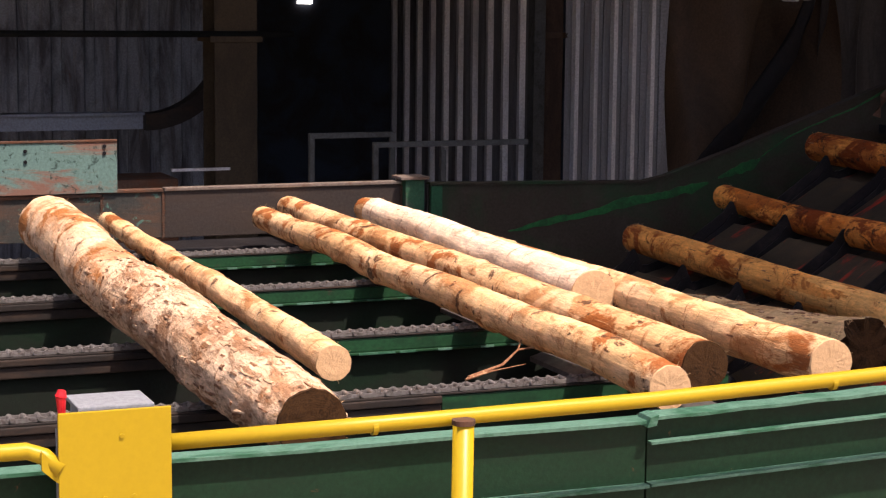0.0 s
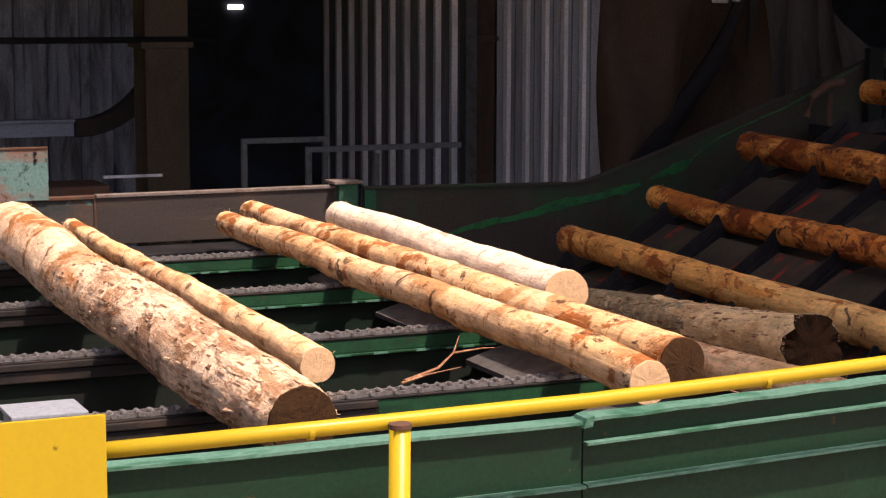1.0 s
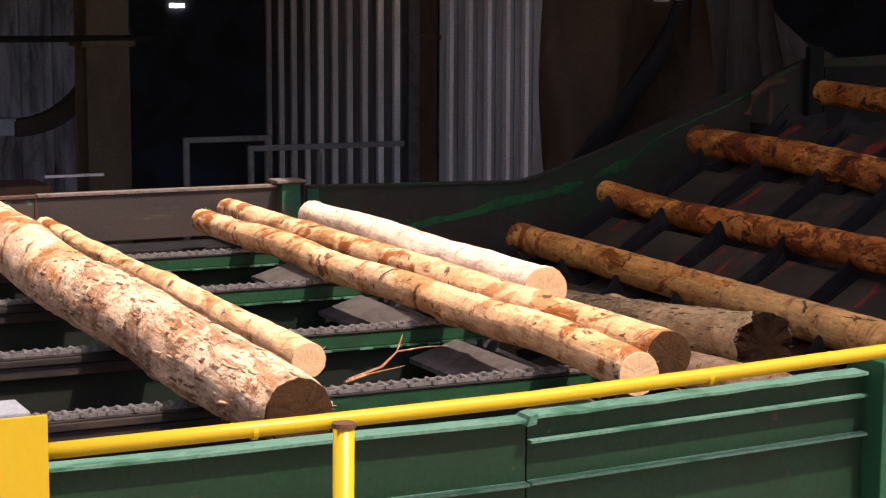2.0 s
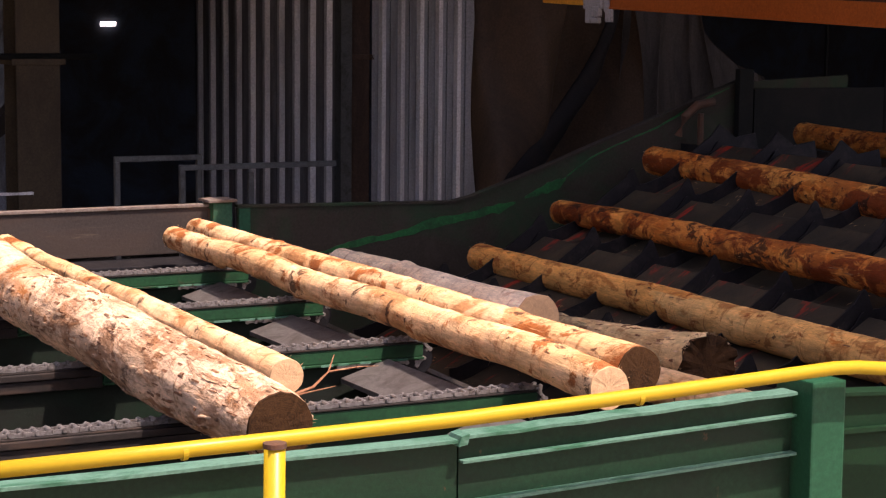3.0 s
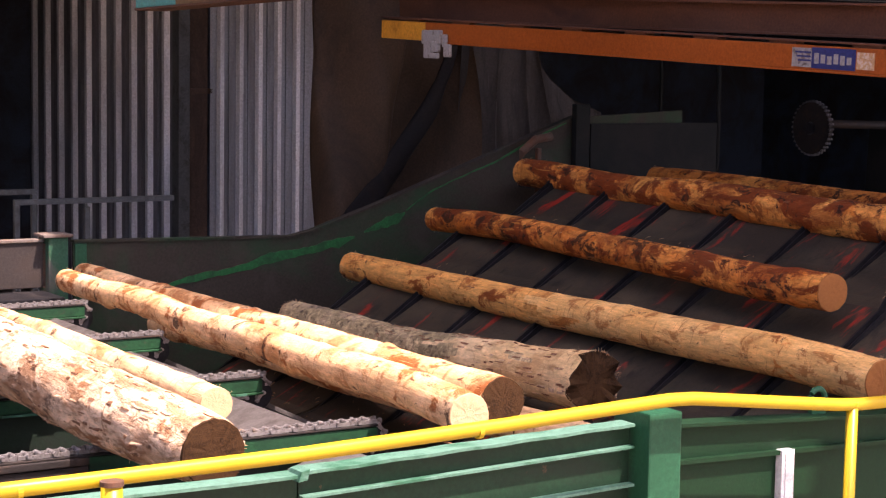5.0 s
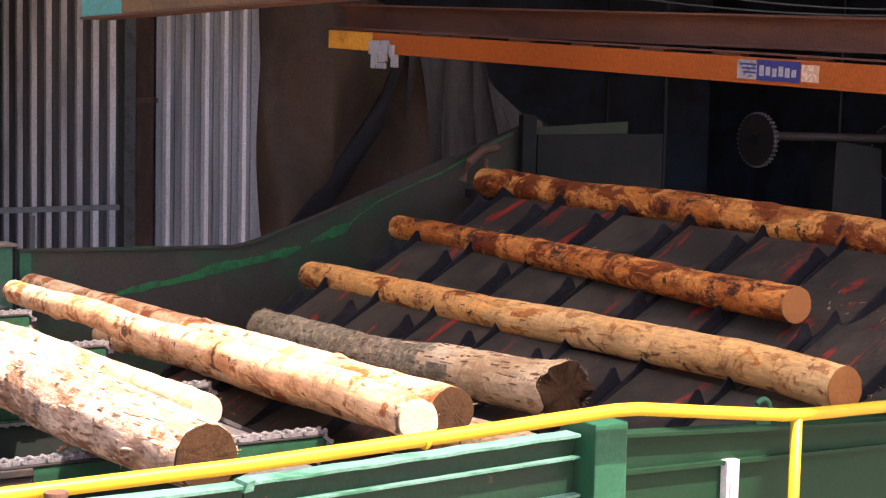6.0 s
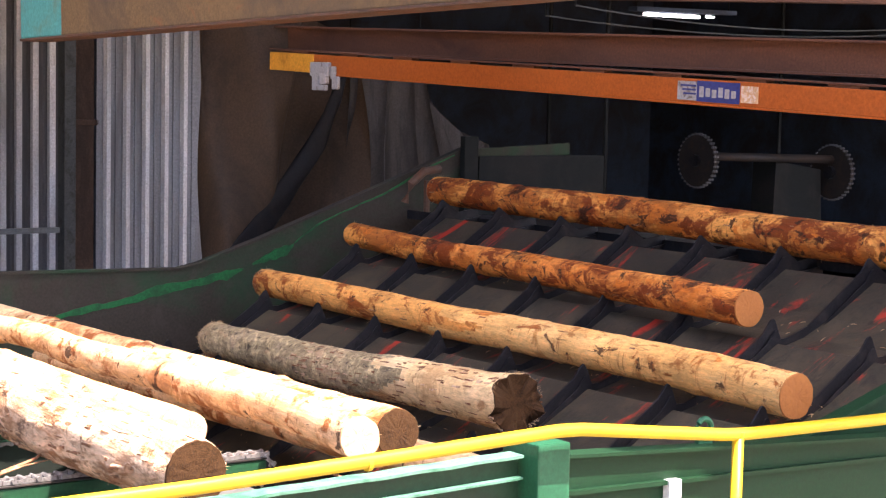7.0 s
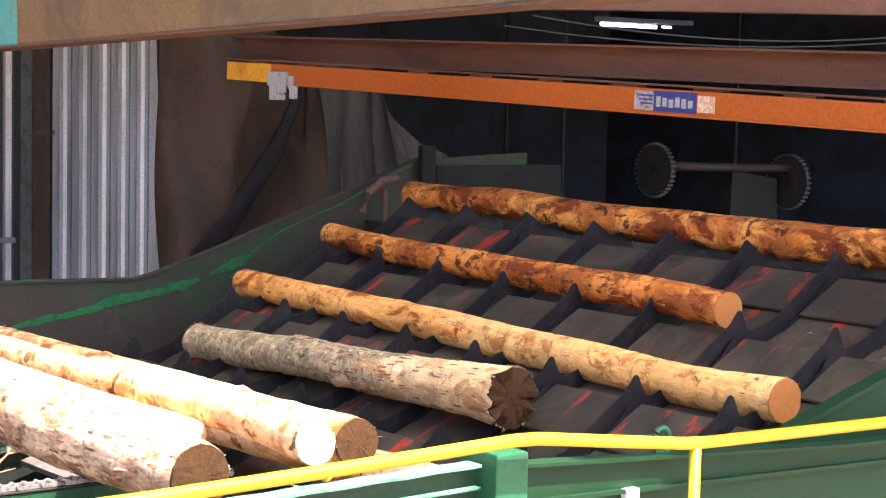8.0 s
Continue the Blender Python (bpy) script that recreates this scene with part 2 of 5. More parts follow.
# the blue lift of this dark colour stands in for haze inside the mill
M_WALL = surface("haze_blue_shed_wall", (0.055, 0.075, 0.110), [(DIRT, 1.0, (1, 1, 1), 0.4, 0.6, 0.7, 0.9)], rough=0.9)
M_GROUND = surface("yard_dirt", (0.30, 0.25, 0.20), [((0.17, 0.135, 0.10), 0.6, (1, 1, 1), 0.42, 0.6, 0.8, 0.95), ((0.22, 0.16, 0.10), 14.0, (1, 1, 1), 0.56, 0.66, 0.7, 0.95)], rough=0.95, bump=0.4, fine=25)
M_PLATE = surface("worn_step_plate", (0.042, 0.035, 0.024), [((0.095, 0.074, 0.045), 4.0, (1, 1, 1), 0.44, 0.64, 0.7, 0.6), ((0.46, 0.032, 0.014), 3.2, (0.5, 1.6, 0.5), 0.58, 0.65, 0.8, 0.5), ((0.015, 0.013, 0.013), 9.0, (0.5, 1, 0.5), 0.56, 0.68, 0.7, 0.5)], rough=0.5, metal=0.25, bump=0.15, island=0.3)
M_SLIDE = surface("polished_slide_plate", (0.13, 0.12, 0.11), [((0.06, 0.048, 0.04), 6.0, (1, 1, 1), 0.45, 0.65, 0.7, 0.6)], rough=0.42, metal=0.4, bump=0.1)
M_SPLINTER = surface("torn_wood_fibre", (0.55, 0.38, 0.21), [((0.30, 0.14, 0.05), 20.0, (1, 1, 1), 0.5, 0.6, 0.7, 0.8)], rough=0.8)
M_BARK_CHIP = surface("bark_scrap", (0.22, 0.10, 0.05), [((0.45, 0.28, 0.15), 30.0, (1, 1, 1), 0.5, 0.6, 0.7, 0.8)], rough=0.85)
M_FLAKE = surface("pale_bark_flake", (0.62, 0.43, 0.27), [((0.34, 0.18, 0.085), 25.0, (1, 1, 1), 0.48, 0.6, 0.8, 0.9)], rough=0.85)
M_LIT = bpy.data.materials.new("tube_and_gap_glow")
M_LIT.use_nodes = True
M_LIT.node_tree.nodes["Principled BSDF"].inputs["Emission Color"].default_value = (1.0, 0.97, 0.88, 1)
M_LIT.node_tree.nodes["Principled BSDF"].inputs["Emission Strength"].default_value = 3.0


# near-black green with slightly lighter mottling
M_BLACK_GREEN = surface("black_green_finish", (0.005, 0.007, 0.0065), [((0.016, 0.014, 0.012), 3.0, (1, 1, 1), 0.45, 0.65, 0.7, 0.8)], rough=0.8)
M_STREAK = surface("grimy_green_wall", (0.034, 0.028, 0.021), [((0.012, 0.050, 0.020), 1.1, (0.6, 1, 1), 0.47, 0.62, 0.75, 0.75), ((0.055, 0.044, 0.034), 4.0, (1, 1, 1), 0.52, 0.7, 0.6, 0.85)], rough=0.85, bump=0.12)
M_BARE_GREEN = surface("clean_green_paint", (0.008, 0.100, 0.026), [((0.014, 0.048, 0.020), 9.0, (1, 1, 1), 0.47, 0.60, 0.8, 0.8)], rough=0.6, bump=0.1)
# near-black cloth colour that stands for the shade of a tarpaulin fold
M_FOLD_SHADE = surface("tarp_fold_shade", (0.018, 0.017, 0.018), [((0.040, 0.031, 0.024), 3.0, (1, 1, 0.4), 0.5, 0.68, 0.6, 0.7)], rough=0.6, bump=0.2)
M_CLOTH_GREY = surface("grey_tarpaulin", (0.075, 0.065, 0.055), [((0.034, 0.030, 0.028), 5.0, (2, 1, 0.25), 0.46, 0.62, 0.7, 0.6), ((0.15, 0.135, 0.12), 14.0, (3, 1, 0.15), 0.62, 0.70, 0.5, 0.5)], rough=0.5, bump=0.25)


# ---- mesh helpers ----
def box(bm, x0, x1, y0, y1, z0, z1, bevel=0.0):
    v = [bm.verts.new((x, y, z)) for x in (x0, x1) for y in (y0, y1) for z in (z0, z1)]
    f = [bm.faces.new([v[i] for i in q]) for q in ((0, 1, 3, 2), (4, 6, 7, 5), (0, 4, 5, 1), (2, 3, 7, 6), (0, 2, 6, 4), (1, 5, 7, 3))]
    if bevel:
        bmesh.ops.bevel(bm, geom=list({e for g in f for e in g.edges}), offset=bevel, segments=2, affect="EDGES", profile=0.6)


def prism(bm, outline, y0, y1):
    """A solid from an outline of (x, z) between two y."""
    a = [bm.verts.new((x, y0, z)) for x, z in outline]
    b = [bm.verts.new((x, y1, z)) for x, z in outline]
    n = len(outline)
    bm.faces.new(a)
    bm.faces.new(b[::-1])
    for i in range(n):
        bm.faces.new((a[i], b[i], b[(i + 1) % n], a[(i + 1) % n]))


def tube(bm, points, r, seg=12, caps=True):
    """A pipe of radius r (a number, or one for each point) along the points."""
    pts = [Vector(p) for p in points]
    rs = r if isinstance(r, (list, tuple)) else [r] * len(pts)
    rings = []
    for i, p in enumerate(pts):
        d = (pts[min(i + 1, len(pts) - 1)] - pts[max(i - 1, 0)]).normalized()
        side = d.cross(Vector((0, 0, 1)) if abs(d.z) < 0.9 else Vector((1, 0, 0))).normalized()
        up = side.cross(d)
        rings.append([bm.verts.new(p + rs[i] * (math.cos(a) * side + math.sin(a) * up)) for a in (math.tau * k / seg for k in range(seg))])
    for a, b in zip(rings, rings[1:]):
        for k in range(seg):
            bm.faces.new((a[k], a[(k + 1) % seg], b[(k + 1) % seg], b[k]))
    if caps:
        bm.faces.new(rings[0][::-1])
        bm.faces.new(rings[-1])


def mesh_of(name, bm, material, smooth=False):
    bmesh.ops.recalc_face_normals(bm, faces=bm.faces)
    me = bpy.data.meshes.new(name)
    bm.to_mesh(me)
    bm.free()
    me.materials.append(material)
    if smooth:
        me.shade_smooth()
    return me


def part(name, bm, material, parent=None, label="", smooth=False):
    ob = new(name, mesh_of(name, bm, material, smooth))
    ob.parent = parent
    if label:
        ob["label"] = label
    return ob


def thing(name, label, category, group="", kind="", at=(0, 0, 0)):
    ob = tagged(new(name), label, category, group, kind)
    ob.location = at
    return ob


def structure(name, bm, material, label, category):
    return tagged(part(name, bm, material), label, category, kind="structure")


# ---- ground, shed ----
bm = bmesh.new()
S = 400
vs = [bm.verts.new(p) for p in ((-S, -S, -1.8), (S, -S, -1.8), (S, S, -1.8), (-S, S, -1.8))]
bm.faces.new(vs)
structure("ground", bm, M_GROUND, "bare packed dirt yard around the sawmill", "ground")


def slab(name, x0, x1, y0, y1, z0, z1, material, label, category):
    bm = bmesh.new()
    box(bm, x0, x1, y0, y1, z0, z1)
    return structure(name, bm, material, label, category)


ROOF_Z = 7.0
EDGE_X = 4.36 + 0.20 * ROOF_Z
slab("roof_infeed", EDGE_X, 24, 5.05 - 0.42 * ROOF_Z, 11.9, ROOF_Z, ROOF_Z + 0.15, M_WALL, "dark sheet roof over the inclined log feeder", "roof")
# out of view, added only to shade the rail beyond the second post
slab("roof_canopy", 4.80 + 0.20 * ROOF_Z, 24, 4.5 - 0.42 * ROOF_Z, 5.05 - 0.42 * ROOF_Z, ROOF_Z, ROOF_Z + 0.15, M_WALL, "unseen slab added to shade the right end of the rail", "roof")
# out of view, set low to cut the sky light on the mill interior
slab("roof_mill", -12, 24, 11.9, 27.0, 3.1, 3.25, M_WALL, "dark sheet roof of the sawmill shed, unseen, low for dimness", "roof")
# unseen panel that blocks sky light above the mill front
slab("wall_fascia", -12, 24, 11.75, 11.9, 2.55, ROOF_Z + 0.15, M_WALL, "unseen panel added to keep sky light out of the mill", "wall")
slab("wall_back", -12, 24, 27.0, 27.2, -1.8, ROOF_Z, M_WALL, "dark back wall inside the sawmill shed", "wall")
slab("wall_end", 24, 24.2, 2.1, 27.2, -1.8, ROOF_Z, M_WALL, "dark end wall inside the sawmill shed", "wall")
# never in view, added to close the mill off from light
slab("wall_side", -12.2, -12, 11.9, 27.2, -1.8, ROOF_Z, M_WALL, "unseen side wall added to keep the sawmill shed dark", "wall")


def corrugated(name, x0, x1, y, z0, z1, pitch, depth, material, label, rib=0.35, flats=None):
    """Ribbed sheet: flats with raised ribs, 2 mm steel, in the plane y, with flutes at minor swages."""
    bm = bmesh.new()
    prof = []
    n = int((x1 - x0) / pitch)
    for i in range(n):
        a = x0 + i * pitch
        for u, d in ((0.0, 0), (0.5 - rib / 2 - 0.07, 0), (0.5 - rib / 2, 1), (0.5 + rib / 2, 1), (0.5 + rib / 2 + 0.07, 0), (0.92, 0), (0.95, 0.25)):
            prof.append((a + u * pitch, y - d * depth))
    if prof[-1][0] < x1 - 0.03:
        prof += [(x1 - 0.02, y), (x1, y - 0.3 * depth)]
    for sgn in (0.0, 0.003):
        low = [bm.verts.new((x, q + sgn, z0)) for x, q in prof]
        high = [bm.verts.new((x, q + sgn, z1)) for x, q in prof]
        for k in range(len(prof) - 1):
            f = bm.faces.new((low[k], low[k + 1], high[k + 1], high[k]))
            # light on the ribs is put in as a brighter material than the flats
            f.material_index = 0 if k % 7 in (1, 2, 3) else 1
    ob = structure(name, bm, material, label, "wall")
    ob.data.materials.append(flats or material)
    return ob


panel = corrugated("wall_panel_1", 0.0, 3.72, 0.0, -1.8, 3.1, 0.372, 0.045, M_ZINC, "galvanised ribbed metal side wall running back into the shade", 0.15, M_ZINC_SHADE)
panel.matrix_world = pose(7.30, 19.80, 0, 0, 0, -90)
bm = bmesh.new()
box(bm, 7.262, 7.372, 15.94, 16.08, -1.8, 3.1, 0.004)
structure("trim_1", bm, M_TUBE, "dull grey corner flashing between ribbed sheets", "trim")
corrugated("wall_panel_2", 7.600, 8.705, 16.0, -1.8, 3.1, 0.1942, 0.05, M_ZINC, "galvanised ribbed metal sheet hanging beside a brown post", 0.2, M_ZINC_HALF_SHADE)
corrugated("wall_panel_3", -2.0, 4.72, 17.0, -1.8, 3.1, 0.29, 0.04, M_ZINC_BLUE, "weathered blue-grey ribbed metal wall", 0.22)


def column(name, x0, x1, y, z1, label, material):
    t = thing(name, label, "column")
    bm = bmesh.new()
    w = x1 - x0
    box(bm, x0, x1, y, y + 0.02, -1.8, z1, 0.004)
    box(bm, x0, x1, y + w, y + w + 0.02, -1.8, z1, 0.004)
    part("flange", bm, material, t)
    bm = bmesh.new()
    box(bm, x0 + w * 0.44, x0 + w * 0.56, y + 0.02, y + w, -1.8, z1)
    part("web", bm, material, t)
    bm = bmesh.new()
    box(bm, x0 - 0.04, x1 + 0.04, y - 0.02, y + w + 0.04, 0.92, 0.97, 0.004)
    part("collar", bm, material, t)
    return t


column("steel_column", 7.378, 7.585, 16.02, 3.1, "brown painted steel column between ribbed sheets", M_COLUMN)
column("steel_column", 4.05, 4.40, 15.0, 3.1, "olive-brown dusty steel column beside the dark doorway", M_OLIVE)

# ---- log deck: chain runways ----
ROWS_Y = (9.80, 8.60, 7.34, 6.21)
DECK_END = {9.80: 3.90, 8.60: 3.81, 7.34: 3.72, 6.21: 3.63}
CHAINS = []


def runway(y):
    t = thing("chain_runway", "green steel runway beam with a rusty wear strip under the chain", "conveyor beam", "runways of the log deck")
    end = DECK_END[y]
    worn = 2.48 if y < 7 else 2.30
    bm = bmesh.new()
    box(bm, worn, end, y - 0.035, y + 0.035, -0.088, -0.032, 0.004)
    box(bm, worn, end, y - 0.048, y + 0.048, -0.098, -0.089, 0.002)
    part("beam", bm, M_GREEN_BEAM, t)
    bm = bmesh.new()
    box(bm, -1.6, worn - 0.004, y - 0.050, y + 0.035, -0.056, -0.030, 0.004)
    box(bm, -1.6, worn - 0.004, y - 0.040, y + 0.048, -0.105, -0.060, 0.004)
    part("worn_beam", bm, M_STRIP, t, "oily brown worn runway guide")
    bm = bmesh.new()
    box(bm, -1.6, end, y - 0.040, y + 0.040, -0.029, -0.022, 0.002)
    part("wear_strip", bm, M_STRIP, t, "rusty brown wear strip")
    for k in range(9):
        a = 2.52 + k * 0.135 + 0.05 * math.sin(k * 5 + y)
        if a + 0.10 > end:
            continue
        bm = bmesh.new()
        box(bm, a, a + 0.05 + 0.04 * math.sin(k * 3 + y) ** 2, y - 0.052, y - 0.047, -0.098, -0.089)
        part("weld_tab", bm, M_GREEN_EDGE, t, "pale scraped weld tab")
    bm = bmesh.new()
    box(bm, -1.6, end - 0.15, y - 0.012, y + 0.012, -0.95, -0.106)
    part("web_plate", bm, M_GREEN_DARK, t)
    bm = bmesh.new()
    tube(bm, [(end - 0.02, y - 0.03, -0.10), (end - 0.02, y + 0.03, -0.10)], 0.068, 20)
    part("tail_sprocket", bm, M_BLACK, t, "black toothed tail sprocket")


def link_mesh(wide):
    """One link: two side bars with waisted flanks, a barrel across and a pin head."""
    bm = bmesh.new()
    for q in (-1, 1):
        prism(bm, [(-0.006, -0.020), (0.052, -0.020), (0.052, -0.004), (0.044, 0.0), (0.032, -0.006), (0.014, -0.006), (0.002, 0.0), (-0.006, -0.004)], q * wide - 0.004, q * wide + 0.004)
    tube(bm, [(0.0, -wide - 0.008, -0.009), (0.0, wide + 0.008, -0.009)], 0.0085, 8)
    return mesh_of("chain_link", bm, M_CHAIN)


LINKS = [link_mesh(0.023), link_mesh(0.030)]


def deck_chain(y):
    """Flat conveyor chain: side bars and cross barrels, link by link up to the end of the deck."""
    ob = thing("conveyor_chain", "scraped steel conveyor chain running along the deck beam", "chain", "chains of the log deck")
    pitch = 0.046
    count = int((DECK_END[y] + 3.1) / pitch)
    for k in range(count):
        link = new("chain_link", LINKS[k % 2])
        link.parent = ob
        CHAINS.append((link, DECK_END[y] - 0.02 - (count - k) * pitch, y))


for y in ROWS_Y:
    runway(y)
    deck_chain(y)

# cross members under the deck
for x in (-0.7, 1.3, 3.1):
    t = thing("cross_beam", "grimy green cross beam, darkened for the shade under the deck", "beam", "cross beams under the deck")
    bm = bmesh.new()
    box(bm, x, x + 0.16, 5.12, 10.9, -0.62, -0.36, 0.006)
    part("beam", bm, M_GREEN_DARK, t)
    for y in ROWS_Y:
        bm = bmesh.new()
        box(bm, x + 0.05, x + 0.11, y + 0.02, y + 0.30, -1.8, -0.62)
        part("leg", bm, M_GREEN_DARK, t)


def slide_plate(y0, y1, x):
    t = thing("slide_plate", "worn grey steel slide plate sloping down off the deck end", "slide plate", "slide plates at the deck end")
    bm = bmesh.new()
    prism(bm, [(x - 0.42, -0.15), (x - 0.20, -0.085), (x + 0.40, -0.37), (x + 0.40, -0.39), (x - 0.20, -0.105), (x - 0.42, -0.17)], y0, y1)
    part("plate", bm, M_SLIDE, t)
    bm = bmesh.new()
    prism(bm, [(x - 0.5, -0.12), (x + 0.36, -0.39), (x + 0.36, -0.7), (x - 0.35, -0.5)], y0 + 0.05, y0 + 0.07)
    part("gusset", bm, M_BLACK, t)


for a, b in zip((9.75, 8.55, 7.29, 6.16), (8.66, 7.40, 6.27, 5.15)):
    slide_plate(b, a, 3.66 + 0.075 * (a - 6.16))

# pocket floor below the deck end
bm = bmesh.new()
prism(bm, [(3.95, -0.84), (5.2, -0.66), (5.2, -0.72), (3.95, -0.90)], 5.15, 10.9)
structure("pocket_floor", bm, M_BLACK, "oily black steel floor of the log pocket", "floor")


# ---- back fence of the deck ----
def fence_plate(name, x0, x1, z0, z1, y, material, label, cap):
    t = thing(name, label, "steel fence")
    bm = bmesh.new()
    box(bm, x0, x1, y, y + 0.02, z0, z1, 0.004)
    part("plate", bm, material, t)
    bm = bmesh.new()
    box(bm, x0, x1, y - 0.012, y + 0.06, z1, z1 + 0.018, 0.003)
    part("top_flange", bm, cap, t)
    bm = bmesh.new()
    zz = z0
    k = 0
    while zz < z1 - 0.01:
        w = 0.006 + 0.004 * ((k * 7) % 3)
        box(bm, x1 - 0.008, x1 + w, y - 0.008, y + 0.003, zz, zz + 0.011)
        zz += 0.014
        k += 1
    tagged(part("weld_bead", bm, M_RUSTY, t), kind="stuff")
    return t


fence_plate("back_fence", 2.66, 4.132, -0.085, 0.190, 10.99, M_STEEL, "scraped brown steel back fence of the log deck", M_CAP)
fence_plate("back_fence", 2.30, 2.655, -0.085, 0.185, 10.998, M_GREY_GREEN, "short rusty teal-flecked steel fence plate", M_RUSTY)
fence_plate("back_fence", -1.6, 2.295, -0.085, 0.165, 11.004, M_GREY_GREEN, "dark steel fence plate with flecks of teal paint", M_RUSTY)
t = thing("ledge", "low rusty steel ledge along the foot of the back fence", "ledge")
bm = bmesh.new()
box(bm, 2.0, 4.12, 10.62, 10.97, -0.16, -0.10, 0.006)
part("ledge_plate", bm, M_BLACK, t)
t = thing("teal_plate", "flaking teal steel plate with a rusty foot on the fence", "steel plate")
bm = bmesh.new()
box(bm, -1.6, 2.384, 10.98, 11.0, 0.19, 0.485, 0.003)
part("plate", bm, M_TEAL, t)
bm = bmesh.new()
box(bm, -1.6, 2.384, 10.974, 11.006, 0.485, 0.497, 0.002)
part("edge", bm, M_RUSTY, t, "rusty bare top edge")
for x, z in ((1.86, 0.44), (1.86, 0.38), (2.31, 0.46), (2.31, 0.42)):
    bm = bmesh.new()
    tube(bm, [(x, 10.972, z), (x, 10.982, z)], 0.011, 10)
    part("bolt_hole", bm, M_BLACK, t)

t = thing("fence_post", "square green steel post with a flat rusty cap", "post")
bm = bmesh.new()
box(bm, 4.138, 4.262, 10.93, 11.06, -0.9, 0.218, 0.006)
part("post", bm, M_POST_WORN, t)
bm = bmesh.new()
box(bm, 4.10, 4.285, 10.91, 11.08, 0.219, 0.237, 0.003)
part("cap", bm, M_CAP, t, "flat pale rusty cap plate")

# ---- side wall of the infeed, back side ----
t = thing("infeed_wall", "grimy green steel side wall rising along the inclined feeder", "side wall")
bm = bmesh.new()
prism(bm, [(4.32, -0.9), (9.0, -0.9), (9.0, 0.95), (8.05, 0.905), (7.2, 0.60), (6.4, 0.32), (5.95, 0.175), (5.8, 0.145), (4.32, 0.175)], 11.0, 11.02)
part("wall_plate", bm, M_STREAK, t)
bm = bmesh.new()
prism(bm, [(4.32, 0.177), (5.8, 0.147), (5.95, 0.177), (6.4, 0.322), (7.2, 0.602), (8.05, 0.907), (8.05, 0.922), (7.2, 0.617), (6.4, 0.337), (5.95, 0.192), (5.8, 0.162), (4.32, 0.192)], 10.985, 11.05)
part("top_edge", bm, M_STREAK, t)
# sun on the wall end, put on as a strip of brighter green
bm = bmesh.new()
box(bm, 4.325, 4.40, 10.982, 10.998, -0.3, 0.17, 0.003)
part("end_strip", bm, M_GREEN_POST, t, "bright green strip for the sunlit wall end")
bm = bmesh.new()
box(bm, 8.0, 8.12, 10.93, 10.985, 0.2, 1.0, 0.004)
part("end_post", bm, M_BLACK_GREEN, t)
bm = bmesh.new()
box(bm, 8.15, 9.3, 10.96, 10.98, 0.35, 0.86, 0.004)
part("end_plate", bm, M_BLACK_GREEN, t)
bm = bmesh.new()
tube(bm, [(7.50, 10.93, 0.55), (7.53, 10.90, 0.68), (7.62, 10.88, 0.76), (7.75, 10.88, 0.78)], 0.03, 10)
tube(bm, [(7.66, 10.90, 0.40), (7.66, 10.90, 0.70)], 0.022, 8)
part("guide_arm", bm, M_RUSTY, t, "bent rusty guide arm")



def paint_streak(line, seed):
    """A wavering strip of clean paint on the wall: (x, z, half width) along it."""
    bm = bmesh.new()
    pts = []
    for (x0, z0, w0), (x1, z1, w1) in zip(line, line[1:]):
        for k in range(8):
            u = k / 8
            x = x0 + (x1 - x0) * u
            n = noise.noise(Vector((x * 7, seed, 0)))
            m = noise.noise(Vector((x * 16, seed, 4)))
            w = (w0 + (w1 - w0) * u) * (1 + 0.6 * m)
            pts.append((x, z0 + (z1 - z0) * u + (0.022 if w0 > 0.01 else 0.012) * n, w))
    front = [(bm.verts.new((x, 10.9955, z - w)), bm.verts.new((x, 10.9955, z + w))) for x, z, w in pts]
    back = [(bm.verts.new((x, 11.0, z - w)), bm.verts.new((x, 11.0, z + w))) for x, z, w in pts]
    for (a, b), (c, d), (e, f), (g, h) in zip(front, front[1:], back, back[1:]):
        bm.faces.new((a, c, d, b))
        bm.faces.new((a, e, g, c))
        bm.faces.new((b, d, h, f))
    part("paint_streak", bm, M_BARE_GREEN, t, "wavering streak of clean green paint")


paint_streak([(4.85, -0.13, 0.004), (5.10, -0.085, 0.022), (5.38, -0.045, 0.018), (5.65, 0.022, 0.034), (5.93, 0.058, 0.022), (6.15, 0.098, 0.030), (6.29, 0.135, 0.003)], 1.0)
paint_streak([(6.34, 0.165, 0.004), (6.42, 0.190, 0.022), (6.52, 0.220, 0.036), (6.61, 0.252, 0.026), (6.66, 0.29, 0.004)], 5.0)
paint_streak([(6.66, 0.295, 0.004), (6.83, 0.405, 0.006), (7.0, 0.476, 0.004), (7.37, 0.604, 0.006), (7.60, 0.715, 0.009), (7.85, 0.825, 0.006), (7.98, 0.87, 0.003)], 9.0)

# ---- front wall ----
t = thing("front_wall", "dark green steel channel wall with flange edges painted sunlit pale", "side wall")


